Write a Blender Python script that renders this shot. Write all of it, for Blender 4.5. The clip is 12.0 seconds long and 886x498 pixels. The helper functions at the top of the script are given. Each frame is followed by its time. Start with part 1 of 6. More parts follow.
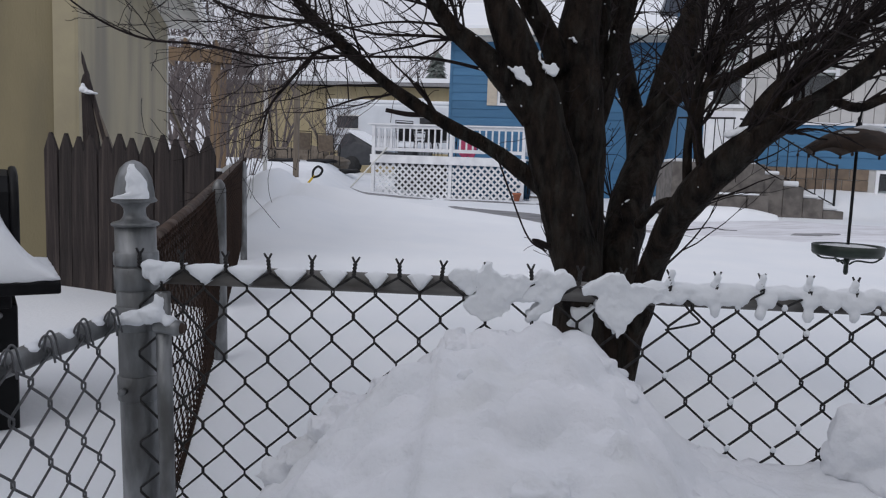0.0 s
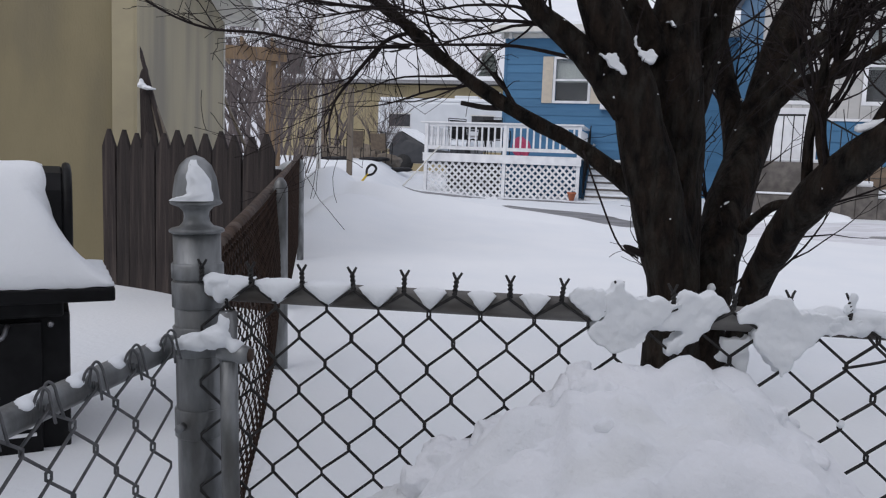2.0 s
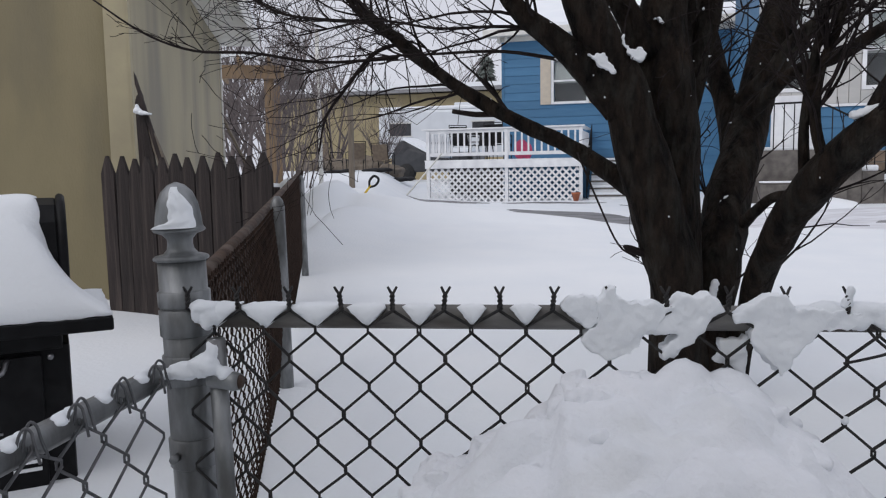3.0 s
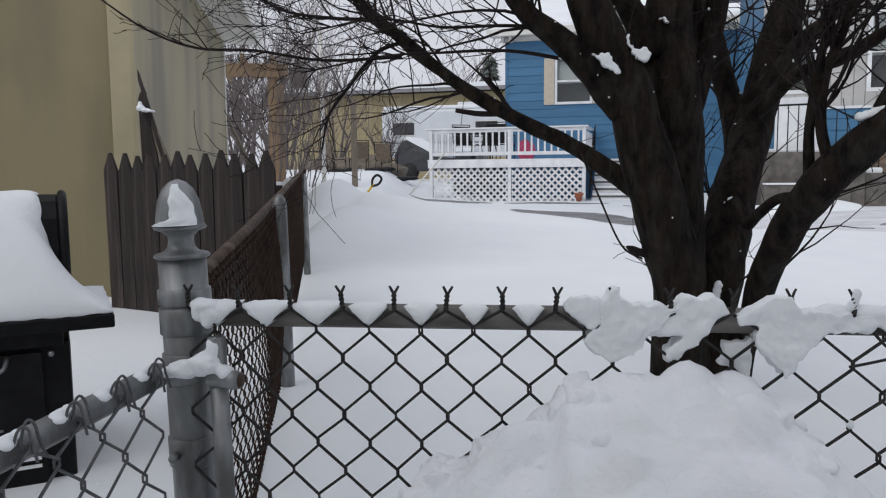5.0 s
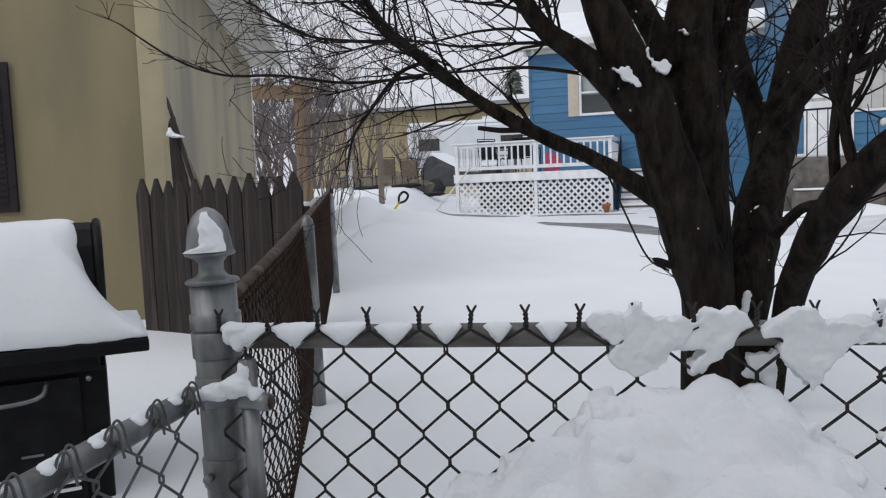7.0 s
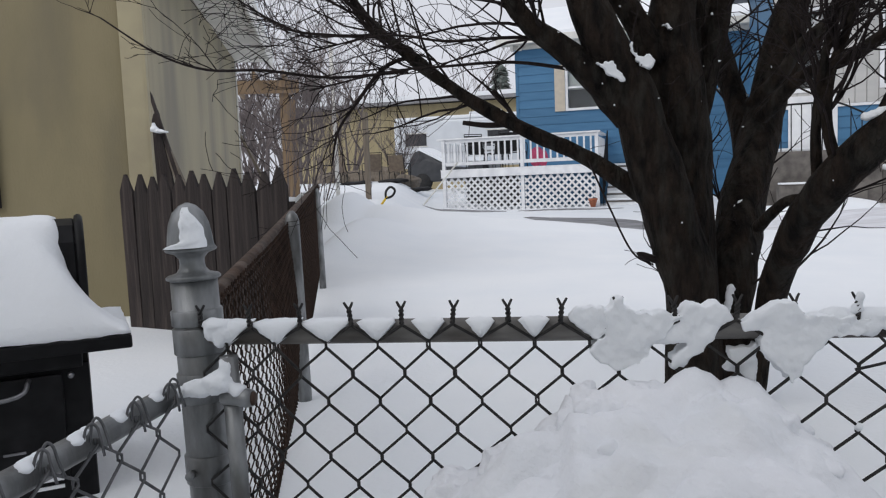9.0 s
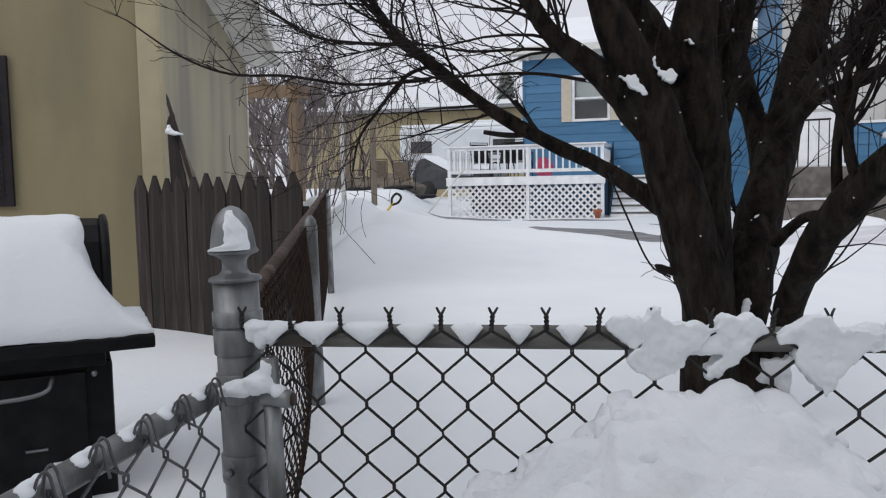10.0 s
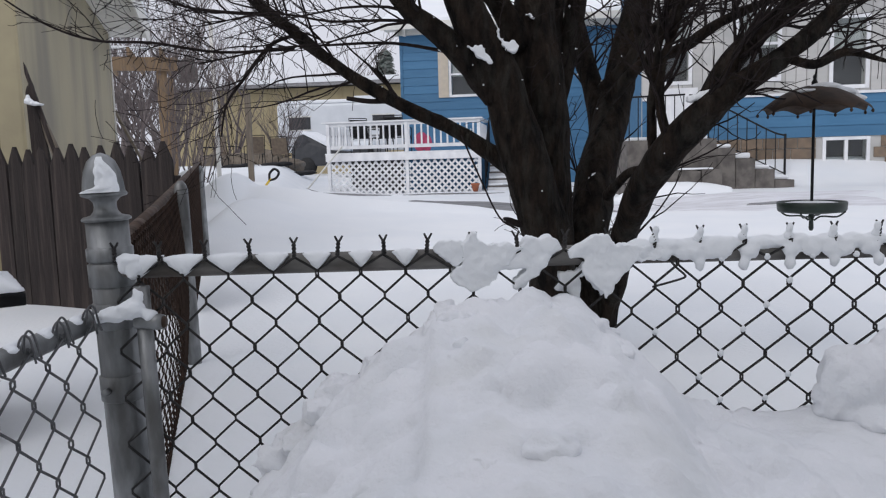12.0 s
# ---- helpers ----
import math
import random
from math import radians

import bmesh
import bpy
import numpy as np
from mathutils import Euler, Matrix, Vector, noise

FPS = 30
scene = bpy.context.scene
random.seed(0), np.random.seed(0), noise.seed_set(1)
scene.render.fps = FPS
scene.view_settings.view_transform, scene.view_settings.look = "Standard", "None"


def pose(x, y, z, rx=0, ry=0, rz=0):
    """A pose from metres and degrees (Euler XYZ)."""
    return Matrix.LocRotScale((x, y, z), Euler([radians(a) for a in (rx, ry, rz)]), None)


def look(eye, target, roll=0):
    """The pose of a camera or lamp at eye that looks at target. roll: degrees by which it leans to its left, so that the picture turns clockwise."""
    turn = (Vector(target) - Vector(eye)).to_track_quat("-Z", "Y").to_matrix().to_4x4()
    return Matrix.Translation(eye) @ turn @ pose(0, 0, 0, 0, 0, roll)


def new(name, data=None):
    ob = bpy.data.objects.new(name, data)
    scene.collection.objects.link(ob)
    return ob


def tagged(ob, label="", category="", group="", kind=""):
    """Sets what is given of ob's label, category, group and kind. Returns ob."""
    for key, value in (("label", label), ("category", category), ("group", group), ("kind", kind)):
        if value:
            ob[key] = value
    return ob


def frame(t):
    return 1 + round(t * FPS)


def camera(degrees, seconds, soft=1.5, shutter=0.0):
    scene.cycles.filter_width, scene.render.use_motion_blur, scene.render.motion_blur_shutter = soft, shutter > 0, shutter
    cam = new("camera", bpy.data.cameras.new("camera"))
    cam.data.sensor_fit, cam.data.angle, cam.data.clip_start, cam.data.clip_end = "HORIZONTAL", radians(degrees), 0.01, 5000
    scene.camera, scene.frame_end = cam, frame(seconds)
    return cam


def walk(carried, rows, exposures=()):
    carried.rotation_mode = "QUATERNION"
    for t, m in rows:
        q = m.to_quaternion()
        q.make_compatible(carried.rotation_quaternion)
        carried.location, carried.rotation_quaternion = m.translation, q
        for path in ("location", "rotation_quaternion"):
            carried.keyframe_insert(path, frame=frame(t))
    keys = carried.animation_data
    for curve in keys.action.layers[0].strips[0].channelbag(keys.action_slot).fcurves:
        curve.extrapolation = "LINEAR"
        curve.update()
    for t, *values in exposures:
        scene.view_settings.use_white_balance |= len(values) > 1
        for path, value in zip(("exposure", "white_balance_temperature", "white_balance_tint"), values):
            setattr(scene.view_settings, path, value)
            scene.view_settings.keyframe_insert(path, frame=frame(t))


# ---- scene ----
cam = camera(60.2, 12.0, soft=1.2)
PATH = [
    (0, (0.035, -1.247, 1.342), (-0.021, 0.740, 1.134), 2.15),
    (0.5, (-0.11, -1.113, 1.345), (-0.07, 0.876, 1.137), 3.0),
    (1, (-0.127, -1.056, 1.333), (-0.218, 0.928, 1.097), 3.1),
    (1.5, (-0.084, -1.031, 1.333), (-0.212, 0.95, 1.087), 2.7),
    (2, (-0.069, -1.031, 1.337), (-0.252, 0.949, 1.12), 2.3),
    (2.5, (-0.049, -1.013, 1.343), (-0.253, 0.966, 1.13), -0.3),
    (3, (-0.041, -1.011, 1.345), (-0.246, 0.969, 1.146), -0.9),
    (4.8, (-0.041, -1.003, 1.347), (-0.25, 0.976, 1.148), -1.1),
    (5, (-0.042, -1.003, 1.344), (-0.253, 0.976, 1.144), -0.5),
    (5.5, (-0.049, -1.017, 1.356), (-0.312, 0.962, 1.223), -0.1),
    (6, (-0.046, -1.024, 1.355), (-0.32, 0.951, 1.201), -0.4),
    (6.5, (-0.043, -1.018, 1.355), (-0.329, 0.955, 1.2), -1.2),
    (6.7, (-0.038, -1.019, 1.354), (-0.328, 0.954, 1.197), -1.8),
    (8.5, (-0.024, -1.019, 1.351), (-0.299, 0.955, 1.184), -2.7),
    (9, (-0.025, -1.017, 1.352), (-0.277, 0.959, 1.178), -2.3),
    (9.5, (-0.055, -1.033, 1.354), (-0.325, 0.942, 1.19), -1.1),
    (10, (-0.076, -1.043, 1.355), (-0.332, 0.934, 1.201), -1.0),
    (10.5, (-0.092, -1.043, 1.357), (-0.343, 0.934, 1.198), -1.4),
    (11, (-0.143, -1.08, 1.349), (-0.373, 0.902, 1.213), -1.1),
    (11.5, (-0.138, -1.121, 1.314), (-0.047, 0.867, 1.113), -1.3),
    (11.8, (-0.077, -1.181, 1.318), (0.031, 0.805, 1.101), -2.0),
    (12, (-0.002, -1.238, 1.303), (0.043, 0.75, 1.083), -1.6),
]
walk(cam, [(t, look(eye, target, roll)) for t, eye, target, roll in PATH],
     exposures=[(0.0, -0.16, 6330, 14), (0.6, -0.03, 6330, 14), (2.0, -0.01, 6340, 14), (3.0, 0.03, 6420, 13), (5.0, 0.01, 6470, 11), (6.0, 0.06, 6480, 11), (8.5, 0.10, 6500, 11), (10.8, 0.11, 6480, 11), (11.5, 0.13, 6460, 12), (12.0, 0.10, 6420, 13)])

# ---- light ----
world = bpy.data.worlds.new("world")
scene.world = world
world.use_nodes = True
wn = world.node_tree
sky = wn.nodes.new("ShaderNodeTexSky")
sky.sky_type, sky.sun_disc = "NISHITA", False
sky.sun_elevation, sky.sun_rotation = radians(42), radians(215)
sky.dust_density, sky.air_density, sky.ozone_density = 6.0, 1.0, 1.0
grey = wn.nodes.new("ShaderNodeHueSaturation")
grey.inputs["Saturation"].default_value = 0.18
wn.links.new(sky.outputs[0], grey.inputs["Color"])
cloud = wn.nodes.new("ShaderNodeMix")
cloud.data_type = "RGBA"
cloud.inputs[0].default_value = 0.85
cloud.inputs[7].default_value = (8.3, 8.6, 9.4, 1)
wn.links.new(grey.outputs[0], cloud.inputs[6])
wn.links.new(cloud.outputs[2], wn.nodes["Background"].inputs[0])
wn.nodes["Background"].inputs[1].default_value = 0.085
sun_data = bpy.data.lights.new("sun", "SUN")
sun_data.energy, sun_data.angle, sun_data.color = 0.75, radians(30), (1.0, 0.98, 0.95)
sun = new("sun", sun_data)
sun.rotation_euler = (radians(48), 0, radians(-35))


# ---- materials ----
def mat(name, base, rough=0.7, second=None, scale=8.0, detail=6.0, bump=0.0, bump_scale=60.0, metal=0.0, vary=0.0,
        stretch=(1, 1, 1), low=0.35, high=0.65, sub=0.0, stain=None, stain_scale=1.2, stain_amount=0.4, spec=0.5, deep=0.01):
    m = bpy.data.materials.new(name)
    m.use_nodes = True
    nt = m.node_tree
    b = nt.nodes["Principled BSDF"]
    b.inputs["Roughness"].default_value, b.inputs["Metallic"].default_value = rough, metal
    b.inputs["Specular IOR Level"].default_value = spec
    co = nt.nodes.new("ShaderNodeTexCoord")
    mp = nt.nodes.new("ShaderNodeMapping")
    mp.inputs["Scale"].default_value = stretch
    nt.links.new(co.outputs["Object"], mp.inputs[0])
    n1 = nt.nodes.new("ShaderNodeTexNoise")
    n1.inputs["Scale"].default_value, n1.inputs["Detail"].default_value = scale, detail
    nt.links.new(mp.outputs[0], n1.inputs[0])
    ramp = nt.nodes.new("ShaderNodeValToRGB")
    ramp.color_ramp.elements[0].position, ramp.color_ramp.elements[1].position = low, high
    ramp.color_ramp.elements[0].color = (*base, 1)
    ramp.color_ramp.elements[1].color = (*(second or [c * 0.8 for c in base]), 1)
    nt.links.new(n1.outputs[0], ramp.inputs[0])
    out = ramp.outputs[0]
    if stain:
        n3 = nt.nodes.new("ShaderNodeTexNoise")
        n3.inputs["Scale"].default_value, n3.inputs["Detail"].default_value = stain_scale, 8.0
        nt.links.new(mp.outputs[0], n3.inputs[0])
        r3 = nt.nodes.new("ShaderNodeMapRange")
        r3.inputs[1].default_value, r3.inputs[2].default_value, r3.inputs[4].default_value = 0.48, 0.68, stain_amount
        nt.links.new(n3.outputs[0], r3.inputs[0])
        mx = nt.nodes.new("ShaderNodeMix")
        mx.data_type = "RGBA"
        nt.links.new(r3.outputs[0], mx.inputs[0])
        nt.links.new(out, mx.inputs[6])
        mx.inputs[7].default_value = (*stain, 1)
        out = mx.outputs[2]
    if vary:
        oi = nt.nodes.new("ShaderNodeObjectInfo")
        mr = nt.nodes.new("ShaderNodeMapRange")
        mr.inputs[3].default_value, mr.inputs[4].default_value = 1 - vary, 1 + vary
        nt.links.new(oi.outputs["Random"], mr.inputs[0])
        hs = nt.nodes.new("ShaderNodeHueSaturation")
        nt.links.new(mr.outputs[0], hs.inputs["Value"])
        nt.links.new(out, hs.inputs["Color"])
        out = hs.outputs[0]
    nt.links.new(out, b.inputs["Base Color"])
    if bump:
        n2 = nt.nodes.new("ShaderNodeTexNoise")
        n2.inputs["Scale"].default_value, n2.inputs["Detail"].default_value = bump_scale, 8.0
        nt.links.new(mp.outputs[0], n2.inputs[0])
        bp = nt.nodes.new("ShaderNodeBump")
        bp.inputs["Strength"].default_value, bp.inputs["Distance"].default_value = bump, deep
        nt.links.new(n2.outputs[0], bp.inputs["Height"])
        nt.links.new(bp.outputs[0], b.inputs["Normal"])
    if sub:
        b.inputs["Subsurface Weight"].default_value, b.inputs["Subsurface Scale"].default_value = sub, 0.02
        b.inputs["Subsurface Radius"].default_value = (0.6, 0.8, 1.0)
    return m


SNOW = mat("snow", (0.835, 0.857, 0.878), 0.85, (0.795, 0.825, 0.856), 1.5, bump=0.35, bump_scale=45)
PILE = mat("ploughed_snow", (0.84, 0.85, 0.88), 0.8, (0.78, 0.80, 0.83), 9, bump=0.5, bump_scale=70, stain=(0.72, 0.73, 0.72), stain_scale=7)
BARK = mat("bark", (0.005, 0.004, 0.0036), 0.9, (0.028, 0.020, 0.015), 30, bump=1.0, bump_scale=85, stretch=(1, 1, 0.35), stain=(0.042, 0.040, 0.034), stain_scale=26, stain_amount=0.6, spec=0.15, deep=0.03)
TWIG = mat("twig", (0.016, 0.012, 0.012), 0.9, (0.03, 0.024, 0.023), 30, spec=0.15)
# Snowfall haze put into the colour: a paler copy of the twig tone.
HAZY_TWIG = mat("hazy_far_twig", (0.11, 0.092, 0.090), 0.9, (0.18, 0.155, 0.150), 3, spec=0.2)
ZINC = mat("galvanised_steel", (0.14, 0.148, 0.15), 0.45, (0.31, 0.32, 0.325), 26, bump=0.15, bump_scale=120, metal=0.5, stain=(0.075, 0.072, 0.068), stain_scale=16, stain_amount=0.75, stretch=(1, 1, 0.35))
OLD_RAIL = mat("weathered_rail", (0.085, 0.080, 0.074), 0.75, (0.26, 0.25, 0.235), 26, bump=0.2, bump_scale=90, metal=0.2, stretch=(0.3, 1, 1), stain=(0.07, 0.050, 0.036), stain_scale=14, stain_amount=0.75)
WIRE = mat("fence_wire", (0.018, 0.018, 0.019), 0.65, (0.045, 0.042, 0.04), 60, metal=0.2, spec=0.3)
WIRE_GREY = mat("grey_fence_wire", (0.075, 0.08, 0.085), 0.55, (0.13, 0.13, 0.135), 60, metal=0.4)
RUST_WIRE = mat("rusty_wire", (0.020, 0.012, 0.009), 0.9, (0.045, 0.027, 0.019), 18, spec=0.2)
RUST = mat("rusty_steel", (0.032, 0.019, 0.013), 0.9, (0.08, 0.05, 0.036), 18, bump=0.3, bump_scale=120, stain=(0.19, 0.16, 0.14), stain_scale=14)
PICKET = mat("weathered_picket_wood", (0.016, 0.0118, 0.0112), 0.9, (0.035, 0.026, 0.024), 9, bump=0.5, bump_scale=40, vary=0.22, stretch=(9, 9, 0.5), stain=(0.09, 0.07, 0.062), stain_scale=4, stain_amount=0.45)
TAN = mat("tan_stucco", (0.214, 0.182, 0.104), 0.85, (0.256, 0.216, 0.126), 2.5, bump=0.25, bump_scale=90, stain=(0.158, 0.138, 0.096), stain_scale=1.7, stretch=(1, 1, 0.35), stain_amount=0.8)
# Same stucco as TAN, with side-wall light put into a paler, greyer tint.
TAN_SIDE = mat("weathered_stucco_side_light", (0.39, 0.345, 0.24), 0.85, (0.33, 0.30, 0.215), 3, bump=0.25, bump_scale=90, stain=(0.22, 0.205, 0.17), stain_scale=1.6, stretch=(1, 1, 0.25), stain_amount=0.75)
CREAM = mat("cream_trim_paint", (0.40, 0.35, 0.22), 0.6, (0.35, 0.305, 0.2), 5, bump=0.1)
SOFFIT = mat("soffit_white_paint", (0.74, 0.73, 0.68), 0.6, (0.64, 0.63, 0.59), 5)
BLUE = mat("blue_lap_siding", (0.045, 0.155, 0.29), 0.6, (0.057, 0.178, 0.32), 3, bump=0.1, vary=0.09, stretch=(0.4, 1, 3))
WHITE = mat("white_paint", (0.84, 0.85, 0.86), 0.5, (0.70, 0.71, 0.73), 4, bump=0.1, vary=0.05)
IVORY = mat("ivory_siding", (0.52, 0.51, 0.49), 0.55, (0.45, 0.45, 0.435), 3, vary=0.06, stretch=(0.5, 1, 2))
SHUTTER_DARK = mat("dark_brown_shutter", (0.012, 0.0095, 0.012), 0.7, (0.022, 0.018, 0.02), 8, spec=0.25)
SHUTTER_CREAM = mat("cream_shutter", (0.62, 0.55, 0.44), 0.6, (0.55, 0.49, 0.4), 8)
SHINGLE = mat("grey_shingle", (0.20, 0.20, 0.21), 0.9, (0.3, 0.3, 0.31), 14, bump=0.4)
CONCRETE = mat("weathered_concrete", (0.17, 0.155, 0.14), 0.9, (0.10, 0.09, 0.083), 6, bump=0.5, bump_scale=30, stain=(0.07, 0.065, 0.06), stain_scale=3, stain_amount=0.7)
STONE = mat("tan_foundation_stone", (0.21, 0.155, 0.11), 0.9, (0.15, 0.115, 0.085), 7, bump=0.5, bump_scale=30, vary=0.2)
ASPHALT = mat("wet_asphalt", (0.10, 0.10, 0.105), 0.7, (0.30, 0.30, 0.31), 3.5, bump=0.4, bump_scale=80, stretch=(0.5, 1.8, 1))
TRAMPLED = mat("trampled_snow", (0.80, 0.81, 0.85), 0.8, (0.60, 0.60, 0.63), 2.2, bump=0.8, bump_scale=14, stretch=(0.6, 2.2, 1), stain=(0.50, 0.49, 0.49), stain_scale=5, stain_amount=0.5, low=0.45, high=0.75, deep=0.03)
IRON = mat("black_iron", (0.008, 0.008, 0.009), 0.6, (0.02, 0.02, 0.021), 30, spec=0.25)
GRILL = mat("black_enamel", (0.004, 0.004, 0.0045), 0.5, (0.008, 0.008, 0.009), 20, stain=(0.022, 0.022, 0.023), stain_scale=14, stain_amount=0.4, spec=0.16)
CHROME = mat("dull_chrome", (0.16, 0.16, 0.165), 0.4, (0.24, 0.24, 0.25), 20, metal=0.9)
ROOF_BROWN = mat("rusted_copper", (0.030, 0.020, 0.014), 0.75, (0.06, 0.037, 0.025), 20, bump=0.2, spec=0.3)
GREEN = mat("dark_green_metal", (0.012, 0.022, 0.016), 0.45, (0.025, 0.04, 0.03), 20)
PINE = mat("raw_pine", (0.27, 0.185, 0.11), 0.8, (0.20, 0.14, 0.085), 5, stretch=(6, 6, 0.5), bump=0.2)
POSTWOOD = mat("grey_timber", (0.22, 0.185, 0.145), 0.9, (0.15, 0.125, 0.1), 6, stretch=(6, 6, 0.5), bump=0.3)
FAR_TAN = mat("far_tan_cladding", (0.40, 0.34, 0.20), 0.8, (0.36, 0.30, 0.18), 1.0, stretch=(4, 4, 0.3))
RV_WHITE = mat("camper_white", (0.70, 0.73, 0.76), 0.4, (0.62, 0.65, 0.68), 1.5)
CAR = mat("dark_car_paint", (0.025, 0.028, 0.033), 0.3, (0.04, 0.042, 0.046), 4)
RUBBER = mat("rubber", (0.02, 0.02, 0.02), 0.9, (0.03, 0.03, 0.03), 20)
PINK = mat("pink_cloth", (0.62, 0.10, 0.20), 0.9, (0.5, 0.08, 0.16), 14, bump=0.3)
SLING = mat("brown_sling_fabric", (0.13, 0.10, 0.075), 0.9, (0.17, 0.135, 0.1), 10)
TERRACOTTA = mat("terracotta", (0.42, 0.14, 0.07), 0.8, (0.36, 0.12, 0.06), 10)
YELLOW = mat("yellow_plastic", (0.72, 0.50, 0.03), 0.4, (0.62, 0.42, 0.03), 10)
CURTAIN = mat("pale_curtain", (0.42, 0.43, 0.42), 0.9, (0.32, 0.33, 0.33), 6, stretch=(8, 8, 0.5))
# Shade of rooms and underdeck put into a dark tone; vehicle panes share it.
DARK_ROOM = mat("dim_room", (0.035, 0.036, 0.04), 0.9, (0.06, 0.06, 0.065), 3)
# Needles kept pale: distance haze is put into their colour.
FIR = mat("hazed_fir_needles", (0.10, 0.125, 0.11), 0.9, (0.16, 0.18, 0.17), 2)


def glass_mat():
    m = bpy.data.materials.new("window_glass")
    m.use_nodes = True
    b = m.node_tree.nodes["Principled BSDF"]
    b.inputs["Base Color"].default_value = (0.9, 0.95, 0.95, 1)
    b.inputs["Roughness"].default_value, b.inputs["Transmission Weight"].default_value, b.inputs["IOR"].default_value = 0.03, 1.0, 1.45
    return m


GLASS = glass_mat()


# ---- mesh helpers ----
def link_mesh(name, verts, faces, material, parent=None, label="", smooth=True):
    me = bpy.data.meshes.new(name)
    me.from_pydata([tuple(v) for v in verts], [], faces)
    me.materials.append(material)
    if smooth:
        me.polygons.foreach_set("use_smooth", [True] * len(me.polygons))
    me.update()
    ob = new(name, me)
    ob.parent = parent
    if label:
        ob["label"] = label
    return ob


def part(name, bm, material, parent=None, label="", smooth=False):
    me = bpy.data.meshes.new(name)
    bm.to_mesh(me)
    bm.free()
    me.materials.append(material)
    if smooth:
        me.polygons.foreach_set("use_smooth", [True] * len(me.polygons))
    ob = new(name, me)
    ob.parent = parent
    if label:
        ob["label"] = label
    return ob


def thing(name, label, category, m=None, group="", kind=""):
    ob = new(name)
    if m is not None:
        ob.matrix_basis = m
    return tagged(ob, label, category, group, kind)


def box(bm, x0, x1, y0, y1, z0, z1, bevel=0.0):
    r = bmesh.ops.create_cube(bm, size=1.0)
    vs = r["verts"]
    bmesh.ops.scale(bm, vec=(x1 - x0, y1 - y0, z1 - z0), verts=vs)
    bmesh.ops.translate(bm, vec=((x0 + x1) / 2, (y0 + y1) / 2, (z0 + z1) / 2), verts=vs)
    if bevel:
        es = list({e for v in vs for e in v.link_edges})
        bmesh.ops.bevel(bm, geom=es, offset=bevel, segments=2, affect="EDGES", profile=0.6)
    return bm


def boxed(name, x0, x1, y0, y1, z0, z1, material, parent=None, bevel=0.0, label=""):
    return part(name, box(bmesh.new(), x0, x1, y0, y1, z0, z1, bevel), material, parent, label)


def tube_geo(points, sides=8, caps=True):
    """Verts and faces of a tube along points (x, y, z, r)."""
    P = [Vector(p[:3]) for p in points]
    verts, faces = [], []
    side = None
    for i, p in enumerate(P):
        d = (P[min(i + 1, len(P) - 1)] - P[max(i - 1, 0)]).normalized()
        if side is None:
            side = d.orthogonal().normalized()
        side = (side - d * side.dot(d))
        side = side.normalized() if side.length > 1e-6 else d.orthogonal().normalized()
        up = d.cross(side)
        for k in range(sides):
            a = 2 * math.pi * k / sides
            verts.append(p + (side * math.cos(a) + up * math.sin(a)) * points[i][3])
    n = len(P)
    for i in range(n - 1):
        for k in range(sides):
            a, b = i * sides + k, i * sides + (k + 1) % sides
            faces.append((a, b, b + sides, a + sides))
    if caps:
        faces.append(tuple(range(sides))[::-1])
        faces.append(tuple(range((n - 1) * sides, n * sides)))
    return verts, faces


def tube(name, points, material, parent=None, sides=10, label=""):
    v, f = tube_geo(points, sides)
    return link_mesh(name, v, f, material, parent, label)


def smooth_line(points, steps=4):
    """Catmull-Rom through points of any width."""
    p = [np.array(q, float) for q in points]
    p = [2 * p[0] - p[1]] + p + [2 * p[-1] - p[-2]]
    out = []
    for i in range(1, len(p) - 2):
        for s in range(steps):
            t = s / steps
            out.append(0.5 * (2 * p[i] + (p[i + 1] - p[i - 1]) * t + (2 * p[i - 1] - 5 * p[i] + 4 * p[i + 1] - p[i + 2]) * t * t
                              + (3 * p[i] - p[i - 1] - 3 * p[i + 1] + p[i + 2]) * t ** 3))
    out.append(p[-2])
    return out


def lathe(name, profile, material, parent=None, sides=24, at=(0, 0, 0), label=""):
    verts, faces = [], []
    for r, z in profile:
        for k in range(sides):
            a = 2 * math.pi * k / sides
            verts.append((at[0] + r * math.cos(a), at[1] + r * math.sin(a), at[2] + z))
    for i in range(len(profile) - 1):
        for k in range(sides):
            a, b = i * sides + k, i * sides + (k + 1) % sides
            faces.append((a, b, b + sides, a + sides))
    faces.append(tuple(range(sides))[::-1])
    faces.append(tuple(range((len(profile) - 1) * sides, len(profile) * sides)))
    return link_mesh(name, verts, faces, material, parent, label)


def ease(a, b, x):
    t = min(1.0, max(0.0, (x - a) / (b - a)))
    return t * t * (3 - 2 * t)


GRAIN = bpy.data.textures.new("snow_grain", "CLOUDS")
GRAIN.noise_scale, GRAIN.noise_depth = 0.030, 4


